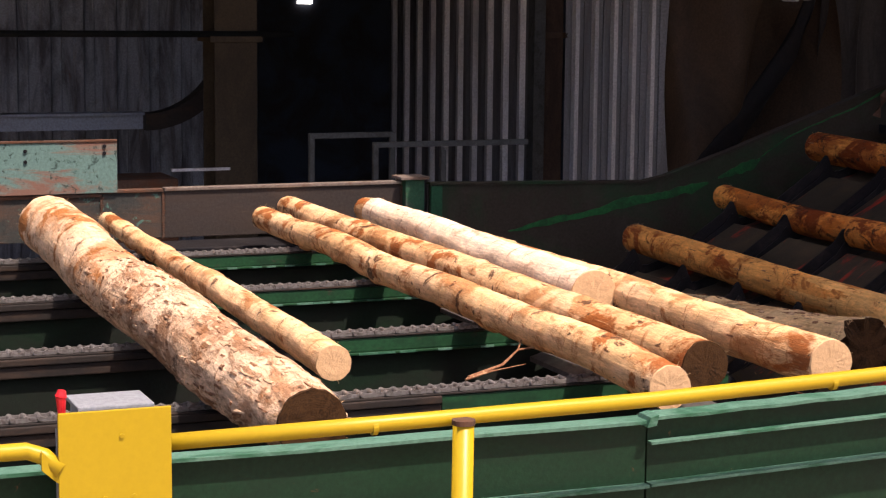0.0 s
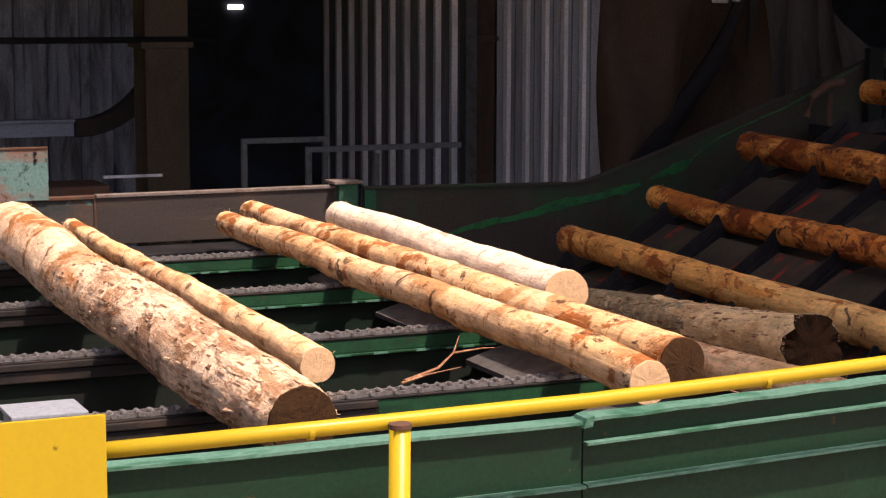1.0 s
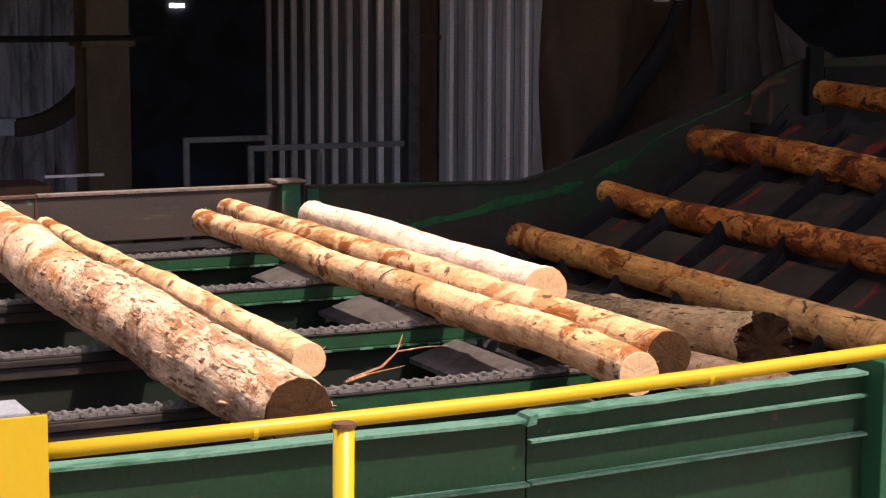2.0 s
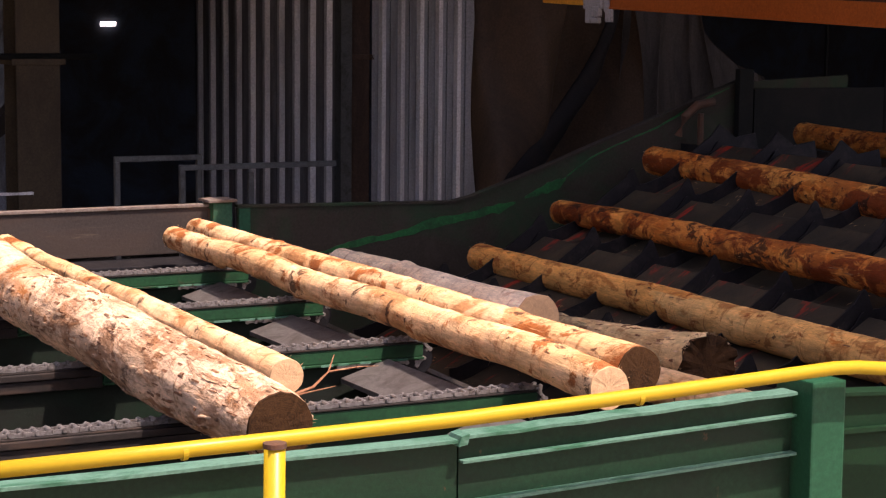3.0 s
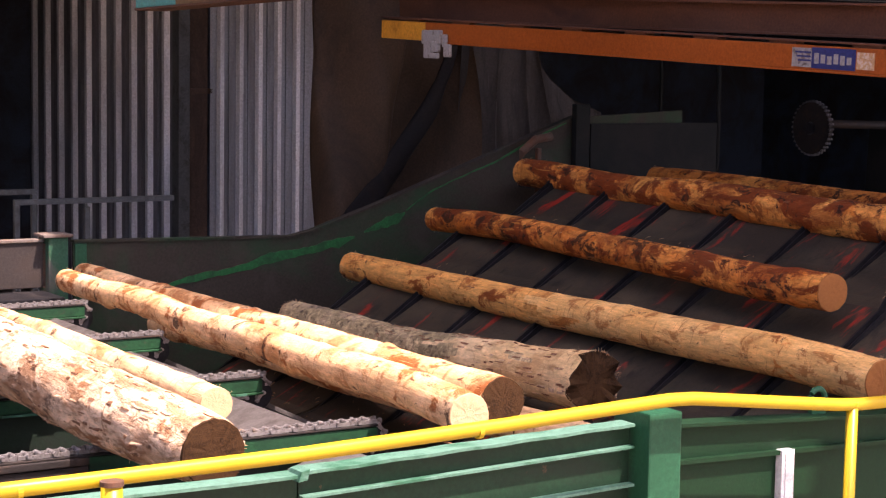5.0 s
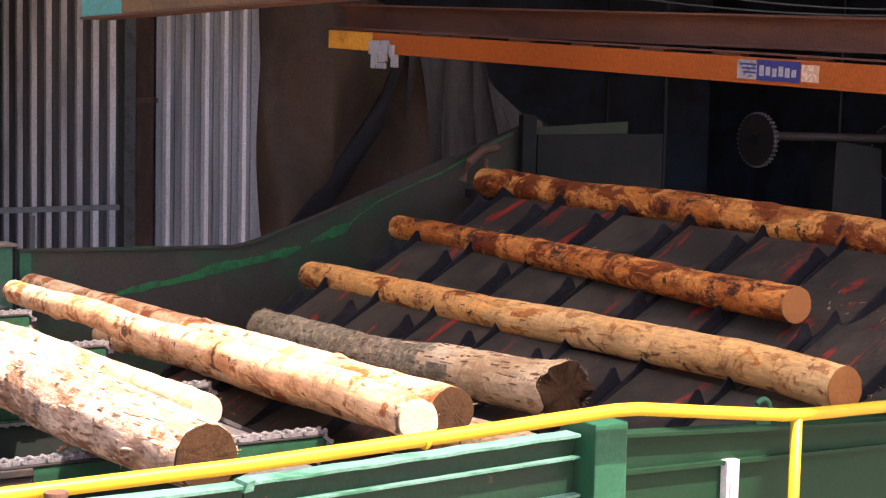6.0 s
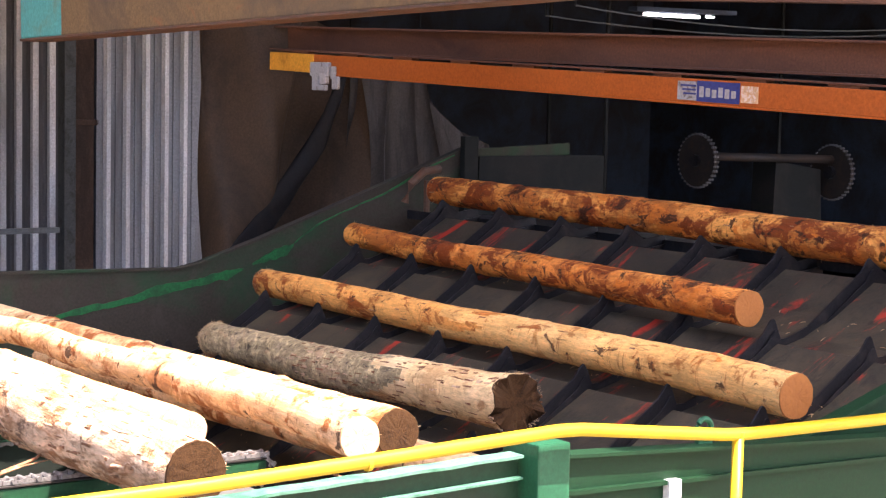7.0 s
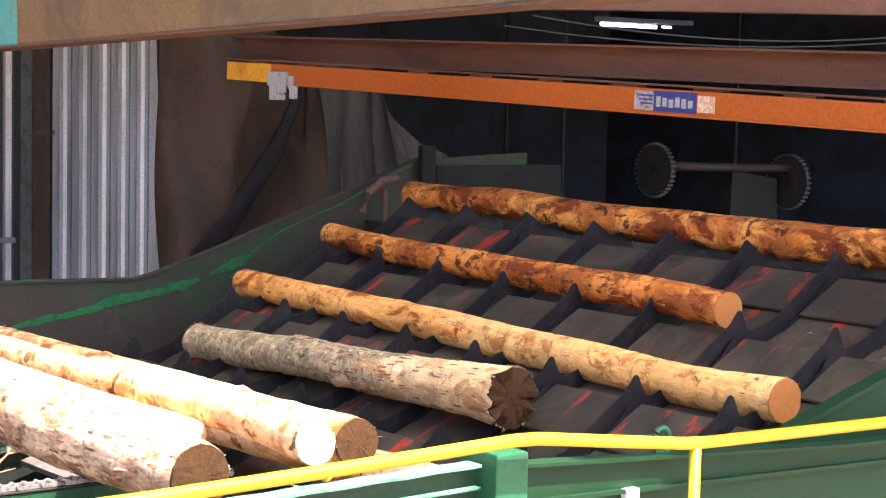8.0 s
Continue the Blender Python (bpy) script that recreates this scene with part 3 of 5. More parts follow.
def wall_run(x0, x1, za, zb, lips, y=5.0):
    """A web between two x with its top at za to zb, and flanges at the given drops below the top."""
    bm = bmesh.new()
    prism(bm, [(x0, -1.3), (x1, -1.3), (x1, zb), (x0, za)], y, y + 0.018)
    part("web", bm, M_GREEN, t)
    for n, (drop, proud, thick) in enumerate(lips):
        bm = bmesh.new()
        steps = 24
        for k in range(steps):
            a, b = x0 + (x1 - x0) * k / steps, x0 + (x1 - x0) * (k + 1) / steps
            ha = za + (zb - za) * k / steps - drop
            hb = za + (zb - za) * (k + 1) / steps - drop
            w, w2 = (0.0015 * math.sin(q * 1.3) if n == 0 else 0.0 for q in (k, k + 1))
            prism(bm, [(a, ha + w), (b, hb + w2), (b, hb + w2 + thick), (a, ha + w + thick)], y - proud, y + (0.05 if n == 0 else 0.0))
        bmesh.ops.remove_doubles(bm, verts=bm.verts, dist=0.0005)
        part("flange", bm, M_GREEN_EDGE, t, "flange edge painted pale for the sun on it")


wall_run(-1.6, 2.662, 0.116, 0.116, ((0.0, 0.03, 0.010), (0.195, 0.035, 0.009)))
wall_run(2.668, 3.905, 0.124, 0.156, ((0.0, 0.03, 0.010), (0.073, 0.03, 0.008), (0.20, 0.035, 0.009)))
bm = bmesh.new()
prism(bm, [(2.645, 0.108), (2.675, 0.112), (2.682, 0.144), (2.655, 0.138)], 4.955, 5.03)
part("torn_lip", bm, M_GREEN_EDGE, t, "bent torn corner of the flange")
bm = bmesh.new()
box(bm, 3.915, 4.052, 4.905, 5.10, -1.3, 0.206, 0.008)
part("post", bm, M_GREEN_POST, t, "broad green steel post")
bm = bmesh.new()
prism(bm, [(4.056, -1.3), (8.6, -1.3), (8.6, -0.01), (5.7, 0.045), (4.056, 0.132)], 5.02, 5.038)
part("web", bm, M_GREEN_CLEAN, t)
bm = bmesh.new()
prism(bm, [(4.056, 0.132), (5.7, 0.045), (8.6, -0.01), (8.6, 0.002), (5.7, 0.057), (4.056, 0.144)], 4.99, 5.08)
part("flange", bm, M_GREEN_CLEAN, t)
bm = bmesh.new()
prism(bm, [(4.056, 0.0), (8.6, -0.10), (8.6, -0.085), (4.056, 0.015)], 4.995, 5.02)
part("rib", bm, M_GREEN_CLEAN, t)
bm = bmesh.new()
box(bm, 4.572, 4.630, 4.985, 5.02, -0.6, 0.005, 0.003)
box(bm, 4.586, 4.618, 4.979, 4.986, -0.6, -0.005, 0.001)
part("strut_channel", bm, M_ZINC, t, "galvanised strut channel")

t = thing("lifting_eye", "green painted steel lifting eye on the wall edge", "lifting eye")
bm = bmesh.new()
tube(bm, [(4.80 + 0.034 * math.cos(a), 5.06, 0.16 + 0.034 * math.sin(a)) for a in (math.tau * k / 20 for k in range(-4, 15))], 0.011, 8)
box(bm, 4.765, 4.835, 5.05, 5.07, 0.08, 0.135)
part("ring", bm, M_GREEN_POST, t)

# sloping side wall at the front of the feeder: a point of its top edge, and the slope
SIDE = (5.796, 0.09, 0.308)
t = thing("infeed_wall", "green steel side wall sloping up along the feeder's front end", "side wall")
bm = bmesh.new()
prism(bm, [(5.0, -0.9), (9.2, -0.9), (9.2, SIDE[1] + (9.2 - SIDE[0]) * SIDE[2]), (5.0, SIDE[1] + (5.0 - SIDE[0]) * SIDE[2])], 5.28, 5.30)
part("wall_plate", bm, M_GREEN_CLEAN, t)
bm = bmesh.new()
prism(bm, [(5.0, SIDE[1] + (5.0 - SIDE[0]) * SIDE[2]), (9.2, SIDE[1] + (9.2 - SIDE[0]) * SIDE[2]), (9.2, SIDE[1] + 0.02 + (9.2 - SIDE[0]) * SIDE[2]), (5.0, SIDE[1] + 0.02 + (5.0 - SIDE[0]) * SIDE[2])], 5.25, 5.33)
part("top_flange", bm, M_GREEN_CLEAN, t)

# ---- guard rail ----
t = thing("guard_rail", "glossy yellow painted pipe guard rail along the green wall", "guard rail")
bm = bmesh.new()
tube(bm, [(1.15, 4.85, 0.206), (1.9, 4.85, 0.211), (2.6, 4.85, 0.218), (3.3, 4.85, 0.238), (3.86, 4.85, 0.258), (3.95, 4.85, 0.261), (4.05, 4.85, 0.257), (4.4, 4.85, 0.215), (4.70, 4.85, 0.180), (4.79, 4.85, 0.174), (4.9, 4.85, 0.172), (6.6, 4.85, 0.15)], 0.0225, 18)
part("top_rail", bm, M_YELLOW, t, smooth=True)
bm = bmesh.new()
tube(bm, [(-1.0, 4.85, 0.21), (0.81, 4.85, 0.212), (0.85, 4.83, 0.20), (0.89, 4.81, 0.165)], 0.0225, 18)
part("top_rail", bm, M_YELLOW, t, smooth=True)
for x, r, top, lean, y in ((1.992, 0.030, 0.212, 0.018, 4.80), (4.765, 0.021, 0.180, 0.0, 4.85)):
    bm = bmesh.new()
    tube(bm, [(x - lean, y, -1.75), (x, y, top)], r, 18)
    post = part("post", bm, M_YELLOW, t, smooth=True)
    bm = bmesh.new()
    tube(bm, [(x, y, top - 0.010), (x, y, top + 0.004)], r + 0.003, 18)
    part("weld_collar", bm, M_RUSTY if r > 0.025 else M_YELLOW, post)
for x in (1.74, 3.2):
    bm = bmesh.new()
    tube(bm, [(x, 4.85, 0.205 + 0.016 * (x - 1.74)), (x + 0.015, 4.85, 0.2055 + 0.016 * (x - 1.74))], 0.0245, 18)
    part("weld_seam", bm, M_YELLOW, t)

t = thing("control_box", "yellow sheet guard over a grey switch box with red handle", "control box")
bm = bmesh.new()
box(bm, 0.882, 1.175, 4.80, 4.808, -1.2, 0.314, 0.003)
part("guard_sheet", bm, M_YELLOW, t)
for x, z in ((1.045, 0.245), (1.0, 0.085), (1.075, 0.085), (1.04, 0.07)):
    bm = bmesh.new()
    tube(bm, [(x, 4.796, z), (x, 4.803, z)], 0.006, 10)
    part("bolt", bm, M_YELLOW, t)
bm = bmesh.new()
prism(bm, [(0.84, 0.22), (0.895, 0.16), (0.895, 0.12), (0.84, 0.17)], 4.802, 4.812)
part("bracket", bm, M_YELLOW, t)
bm = bmesh.new()
box(bm, 0.955, 1.135, 4.87, 5.02, 0.06, 0.300, 0.006)
box(bm, 0.945, 1.145, 4.86, 5.03, 0.300, 0.312, 0.003)
switch = part("switch_box", bm, M_BOX, t, "grey enamel switch box")
for k in range(3):
    bm = bmesh.new()
    box(bm, 0.97 + k * 0.055, 1.005 + k * 0.055, 4.862, 4.87, 0.16, 0.29, 0.002)
    part("cover_ridge", bm, M_BOX, switch)
bm = bmesh.new()
tube(bm, [(0.905, 4.86, 0.16), (0.903, 4.86, 0.30), (0.902, 4.86, 0.345)], [0.010, 0.010, 0.014], 10)
tube(bm, [(0.902, 4.86, 0.345), (0.905, 4.86, 0.362)], [0.016, 0.010], 10)
part("handle", bm, M_RED, t, "red plastic lever handle")
bm = bmesh.new()
box(bm, 0.89, 0.95, 4.872, 4.882, 0.02, 0.26, 0.003)
part("handle_plate", bm, M_BOX, t)

# ---- inclined step feeder ----
PITCH_X, PITCH_Z = 0.655, 0.262
STEP_X, STEP_Z = 6.07, 0.10
TILT = 0.018
FINS_Y = [9.515 - 0.604 * k for k in range(-1, 8)]


def step(k, f=1.0):
    return STEP_X + PITCH_X * k, STEP_Z + PITCH_Z * k


feeder = thing("step_feeder", "inclined step feeder with worn dark plates between black bars", "log feeder")
for k in range(-2, 2):
    x, z = step(k)
    nx, nz = step(k + 1)
    a, b = (x - 0.105, z - 0.182), (nx - 0.12, nz - 0.158)
    for n in range(len(FINS_Y) - 1):
        y0, y1 = FINS_Y[n + 1] + 0.010, FINS_Y[n] - 0.010
        sh = TILT * ((y0 + y1) / 2 - 7.7)
        bm = bmesh.new()
        prism(bm, [(a[0], a[1] + sh), (x + 0.06, z - 0.140 + sh), (x + 0.24, z - 0.058 + sh), (b[0] - 0.012, b[1] + 0.002 + sh), (b[0], b[1] + sh), (b[0] + 0.012, b[1] - 0.012 + sh), (b[0] + 0.010, b[1] - 0.06 + sh), (x + 0.30, z - 0.11 + sh), (a[0], a[1] - 0.03 + sh)], y0, y1)
        part("step_plate", bm, M_PLATE, feeder)
for y in (10.2, 7.8, 5.6):
    bm = bmesh.new()
    prism(bm, [(4.7, -0.75), (7.3, 0.34), (7.3, 0.17), (4.7, -0.92)], y, y + 0.12)
    part("stringer", bm, M_BLACK, feeder)
for x, z in ((5.0, -0.75), (7.2, 0.22)):
    bm = bmesh.new()
    box(bm, x, x + 0.15, 5.4, 10.8, -1.8, z, 0.004)
    part("leg_frame", bm, M_BLACK, feeder)

bm = bmesh.new()
rnd = random.Random(77)
for _ in range(260):
    k = rnd.randint(-2, 1)
    x, z = step(k)
    px, y = x + rnd.uniform(0.0, 0.22), rnd.uniform(5.5, 9.9)
    pz = z - 0.140 + (px - x - 0.06) * 0.456 + TILT * (y - 7.7)
    a, ln = rnd.uniform(0, math.tau), rnd.uniform(0.008, 0.04)
    d = Vector((math.cos(a) * 0.9, math.sin(a), math.cos(a) * 0.5)) * ln / 2
    p = Vector((px, y, pz + 0.004))
    tube(bm, [p - d, p + Vector((0, 0, 0.003)), p + d], [0.0008, 0.0016, 0.0006], 4)
tagged(part("wood_debris", bm, M_SPLINTER), "pale wood splinters and fibres scattered on the feeder steps", "wood debris", kind="stuff")

lifter = thing("lifting_steps", "oily black moving steps with peaked bars that lift the logs", "lifting steps")


def toothed_bar(y, thick, parent, drop=0.0):
    """A bar along the slope with a peak before each resting place."""
    sh = TILT * (y - 7.7) - drop
    top = []
    for k in range(-2, 2):
        x, z = step(k)
        nx, nz = step(k + 1)
        top += [(x - 0.085, z - 0.120 + sh), (x - 0.04, z - 0.118 + sh), (x + 0.10, z - 0.070 + sh), (nx - 0.195, nz - 0.085 + sh), (nx - 0.150, nz - 0.026 + sh), (nx - 0.138, nz - 0.020 + sh), (nx - 0.126, nz - 0.030 + sh)]
    nx, nz = step(2)
    top += [(nx - 0.015, nz - 0.105 + sh), (nx + 0.14, nz - 0.08 + sh)]
    low = [(top[-1][0] + 0.05, top[-1][1] - 0.22), (top[0][0], top[0][1] - 0.22)]
    bm = bmesh.new()
    prism(bm, top + low, y - thick / 2, y + thick / 2)
    part("toothed_bar", bm, M_BLACK, parent)


for y in FINS_Y:
    toothed_bar(y, 0.012, lifter)
    toothed_bar(y - 0.022, 0.008, feeder, 0.075)
for k in range(-2, 2):
    x, z = step(k)
    nx, nz = step(k + 1)
    for n in range(len(FINS_Y) - 1):
        y0, y1 = FINS_Y[n + 1] + 0.012, FINS_Y[n] - 0.032
        sh = TILT * ((y0 + y1) / 2 - 7.7) + 0.010
        e = (nx - 0.12, nz - 0.158)
        bm = bmesh.new()
        prism(bm, [(x + 0.245, z - 0.058 + sh), (e[0] - 0.012, e[1] + 0.002 + sh), (e[0], e[1] + sh), (e[0] + 0.010, e[1] - 0.012 + sh), (e[0] + 0.010, e[1] - 0.09 + sh), (e[0] - 0.006, e[1] - 0.09 + sh), (e[0] - 0.014, e[1] - 0.008 + sh), (x + 0.245, z - 0.068 + sh)], y0, y1)
        part("step_plate", bm, M_PLATE, lifter)


# ---- overhead beams ----
def along(ob, p, q, roll=0.0):
    """Pose with its y axis from p towards q."""
    d = (Vector(q) - Vector(p)).normalized()
    side = d.cross(Vector((0, 0, 1))).normalized()
    up = side.cross(d)
    m = Matrix((side, d, up)).transposed().to_4x4()
    return Matrix.Translation(p) @ m @ pose(0, 0, 0, 0, roll, 0)


def i_beam(bm, length, w, h, tf=0.014, tw=0.012, y0=0.0):
    box(bm, -w / 2, w / 2, y0, length, -h / 2, -h / 2 + tf, 0.002)
    box(bm, -w / 2, w / 2, y0, length, h / 2 - tf, h / 2, 0.002)
    box(bm, -tw / 2, tw / 2, y0, length, -h / 2 + tf, h / 2 - tf)


p, q = (7.37, 12.49, 1.508), (7.37, 5.2, 1.272)
crane = thing("crane_beam", "orange painted crane runway beam with a worn maker's sign", "crane beam")
crane.matrix_world = along(crane, p, q)
bm = bmesh.new()
box(bm, -0.04, 0.04, 0.62, 7.3, -0.068, 0.068, 0.006)
box(bm, -0.052, 0.052, 0.62, 7.3, -0.076, -0.066, 0.002)
part("girder", bm, M_ORANGE, crane)
bm = bmesh.new()
box(bm, -0.04, 0.04, 0.0, 0.62, -0.066, 0.066, 0.006)
part("beam_end", bm, M_ORANGE_END, crane, "yellowed end of the beam")
bm = bmesh.new()
box(bm, -0.045, 0.045, 0.0, 7.3, 0.084, 0.094, 0.002)
part("track_strip", bm, M_BROWN_BEAM, crane)
for k in range(11):
    bm = bmesh.new()
    box(bm, -0.03, 0.03, 0.3 + k * 0.66, 0.52 + k * 0.66, 0.068, 0.084)
    part("spacer", bm, M_BROWN_BEAM, crane)
sx = 0.0405
L0 = 12.49 - 8.02
bm = bmesh.new()
box(bm, sx, sx + 0.003, L0, L0 + 0.155, -0.052, 0.052)
part("sign_panel", bm, M_WHITE, crane, "chipped white sign panel")
bm = bmesh.new()
box(bm, sx, sx + 0.003, L0 + 0.156, L0 + 0.49, -0.055, 0.058)
part("sign_panel", bm, M_NAVY, crane, "navy blue sign panel")
bm = bmesh.new()
box(bm, sx, sx + 0.003, L0 + 0.50, L0 + 0.63, -0.045, 0.045)
part("sticker", bm, M_PAPER, crane, "stained peeling sticker")
bm = bmesh.new()
for k in range(6):
    a = L0 + 0.178 + k * 0.05
    box(bm, sx + 0.003, sx + 0.005, a, a + 0.034, -0.030 + 0.004 * (k % 2), 0.028 - 0.007 * (k % 3))
part("sign_bars", bm, M_WHITE, crane, "plain white blocks on the sign")
bm = bmesh.new()
for k in range(3):
    box(bm, sx + 0.003, sx + 0.005, L0 + 0.05 - 0.012 * k, L0 + 0.15, -0.02 + 0.022 * k, -0.010 + 0.022 * k)
part("sign_bars", bm, M_NAVY, crane, "dark bars on the white panel")

clamp = thing("beam_clamp", "pale cast steel trolley stop clamped on the orange beam", "clamp")
bm = bmesh.new()
box(bm, 7.29, 7.325, 11.62, 11.86, 1.40, 1.50, 0.01)
box(bm, 7.29, 7.325, 11.74, 11.83, 1.30, 1.42, 0.01)
box(bm, 7.285, 7.32, 11.64, 11.72, 1.345, 1.42, 0.008)
box(bm, 7.29, 7.325, 11.66, 11.75, 1.30, 1.34, 0.008)
part("clamp_body", bm, M_WHITE, clamp)
bm = bmesh.new()
box(bm, 7.30, 7.325, 11.50, 11.58, 1.31, 1.40, 0.01)
box(bm, 7.30, 7.325, 11.55, 11.60, 1.38, 1.47, 0.008)
part("hook_plate", bm, M_WHITE, clamp)

rust_beam = thing("rusty_beam", "rust-brown steel beam hung above the orange crane beam", "beam")
rust_beam.matrix_world = along(rust_beam, (7.62, 13.6, 1.70), (7.62, 5.0, 1.50))
bm = bmesh.new()
i_beam(bm, 8.4, 0.16, 0.19)
part("beam", bm, M_BROWN_BEAM, rust_beam)
bm = bmesh.new()
box(bm, -0.09, -0.012, 3.9, 5.0, -0.05, 0.06, 0.004)
part("splice_plate", bm, M_BROWN_BEAM, rust_beam)

teal = thing("roof_edge_beam", "broad ochre weathered roof edge beam with a teal painted end", "beam")
teal.matrix_world = along(teal, (4.6, 10.5, 1.69), (4.6, 5.0, 1.85))
bm = bmesh.new()
box(bm, -0.09, 0.09, 0.55, 6.0, -0.11, 0.20, 0.006)
part("beam", bm, M_OCHRE, teal)
bm = bmesh.new()
box(bm, -0.09, 0.09, 0.0, 0.55, -0.11, 0.20, 0.006)
part("beam_end", bm, M_TEAL_END, teal, "teal painted end")
bm = bmesh.new()
box(bm, -0.098, 0.098, 0.0, 6.0, -0.124, -0.11, 0.003)
part("bottom_flange", bm, M_RUSTY, teal)

high = thing("header_beam", "rusty orange-brown header beam under the roof", "beam")
high.matrix_world = along(high, (5.1, 9.9, 1.93), (10.6, 8.3, 2.03))
bm = bmesh.new()
box(bm, -0.08, 0.08, 0.0, 5.8, -0.08, 0.30, 0.006)
part("beam", bm, M_BROWN_BEAM, high)

# ---- inside the mill ----
def hanger(parent, x, y, z):
    bm = bmesh.new()
    tube(bm, [(x, y, z), (x, y, 3.1)], 0.006, 6)
    part("hanger_rod", bm, M_BLACK_GREEN, parent)


lamp = thing("tube_lamp", "lit fluorescent tube lamp under the roof", "lamp")
bm = bmesh.new()
tube(bm, [(12.33, 14.0, 2.05), (13.04, 14.0, 2.045)], 0.017, 10)
part("tube", bm, M_LIT, lamp, "glowing white tube")
bm = bmesh.new()
box(bm, 12.2, 13.5, 13.95, 14.08, 2.075, 2.12, 0.005)
part("housing", bm, M_WALL, lamp)
for x in (12.25, 13.45):
    hanger(lamp, x, 14.02, 2.115)
bm = bmesh.new()
tube(bm, [(13.13, 14.0, 2.05), (13.24, 14.0, 2.05)], 0.010, 8)
part("tube", bm, M_LIT, lamp)


def disc(x, y, z, r):
    """A toothed disc facing along x a little towards -y."""
    t = thing("toothed_disc", "dark steel disc rimmed with shiny carbide teeth on a cross shaft", "toothed disc", "discs on the shaft")
    bm = bmesh.new()
    tube(bm, [(x - 0.02, y, z), (x + 0.02, y, z)], r, 44)
    part("disc_plate", bm, M_STRIP, t)
    bm = bmesh.new()
    tube(bm, [(x - 0.06, y, z), (x + 0.05, y, z)], r * 0.24, 20)
    part("hub", bm, M_BLACK, t)
    bm = bmesh.new()
    for dx in (-0.018, 0.012):
        tube(bm, [(dx - 0.008, 0, 0), (dx + 0.012, 0, 0)], 0.011, 6)
    me = mesh_of("tooth", bm, M_TOOTH)
    for k in range(34):
        a = math.tau * k / 34
        ob = new("tooth", me)
        ob.parent, ob.location = t, (x, y + math.cos(a) * (r + 0.008), z + math.sin(a) * (r + 0.008))
    return t


disc(12.15, 13.0, 0.70, 0.235)
disc(13.86, 12.95, 0.575, 0.255)
t = thing("cross_shaft", "grey steel shaft carrying the toothed discs", "shaft")
bm = bmesh.new()
tube(bm, [(12.2, 12.99, 0.74), (13.85, 12.95, 0.70)], 0.04, 14)
part("shaft", bm, M_STRIP, t, smooth=True)
for x in (13.15,):
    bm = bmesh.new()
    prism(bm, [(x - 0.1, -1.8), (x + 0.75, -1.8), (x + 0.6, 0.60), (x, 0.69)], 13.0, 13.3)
    part("bearing_stand", bm, M_BLACK_GREEN, t)

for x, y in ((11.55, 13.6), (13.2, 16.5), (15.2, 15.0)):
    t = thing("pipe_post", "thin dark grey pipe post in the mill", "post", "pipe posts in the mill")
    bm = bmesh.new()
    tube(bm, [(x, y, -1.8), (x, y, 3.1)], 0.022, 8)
    part("pipe", bm, M_BLACK_GREEN, t)
t = thing("cable", "grey cables sagging under the roof", "cable")
for k in range(2):
    bm = bmesh.new()
    tube(bm, [(10.5 + u * 5.0, 13.2 - 0.4 * k, 1.86 + 0.05 * k + 0.10 * (2 * u - 1) ** 2 * (1 + k * 0.3)) for u in (i / 16 for i in range(17))], 0.008, 6)
    part("cable_strand", bm, M_TUBE, t)
    for x in (10.5, 15.5):
        hanger(t, x, 13.2 - 0.4 * k, 1.86 + 0.05 * k + 0.10 * (1 + k * 0.3))


def drape(bm, rows, nx, fold, thick=0.004):
    """A hanging sheet between top and bottom points, column by column: (top x, z), (bottom x, z); fold(u, v) is its depth."""
    grid = []
    n = len(rows) - 1
    for i in range(nx + 1):
        f = min(i / nx * n, n - 1e-6)
        k, w = int(f), f - int(f)
        w = w * w * (3 - 2 * w)
        top = Vector(rows[k][0]).lerp(Vector(rows[k + 1][0]), w)
        low = Vector(rows[k][1]).lerp(Vector(rows[k + 1][1]), w)
        col = []
        for j in range(41):
            v = j / 40
            p = top.lerp(low, v)
            col.append(bm.verts.new((p.x, 12.9 + fold(i / nx, v), p.y)))
        grid.append(col)
    for a, b in zip(grid, grid[1:]):
        for j in range(40):
            bm.faces.new((a[j], b[j], b[j + 1], a[j + 1]))
    bmesh.ops.solidify(bm, geom=list(bm.faces), thickness=thick)


def soft(u, v, seed, k=1.0):
    return k * (0.05 * noise.noise(Vector((u * 3 + v, v * 2, seed))) + 0.015 * noise.noise(Vector((u * 11 - 3 * v, v * 4, seed + 7))))


t = thing("tarpaulin", "dusty brown tarpaulin in broad folds with a painted fold shade", "tarpaulin")
bm = bmesh.new()
drape(bm, [((7.06, 2.2), (7.06, -0.9)), ((7.7, 1.95), (7.65, -0.7)), ((8.36, 1.75), (8.40, -0.5))], 70,
      lambda u, v: 0.20 * math.sin(2.8 * math.pi * (u + 0.40 * v) + 0.4) + 0.06 * math.sin(7.5 * math.pi * (u - 0.25 * v)) * (1 - u) + soft(u, v, 0.4, 1.4))
part("sheet", bm, M_TARP, t, smooth=True)


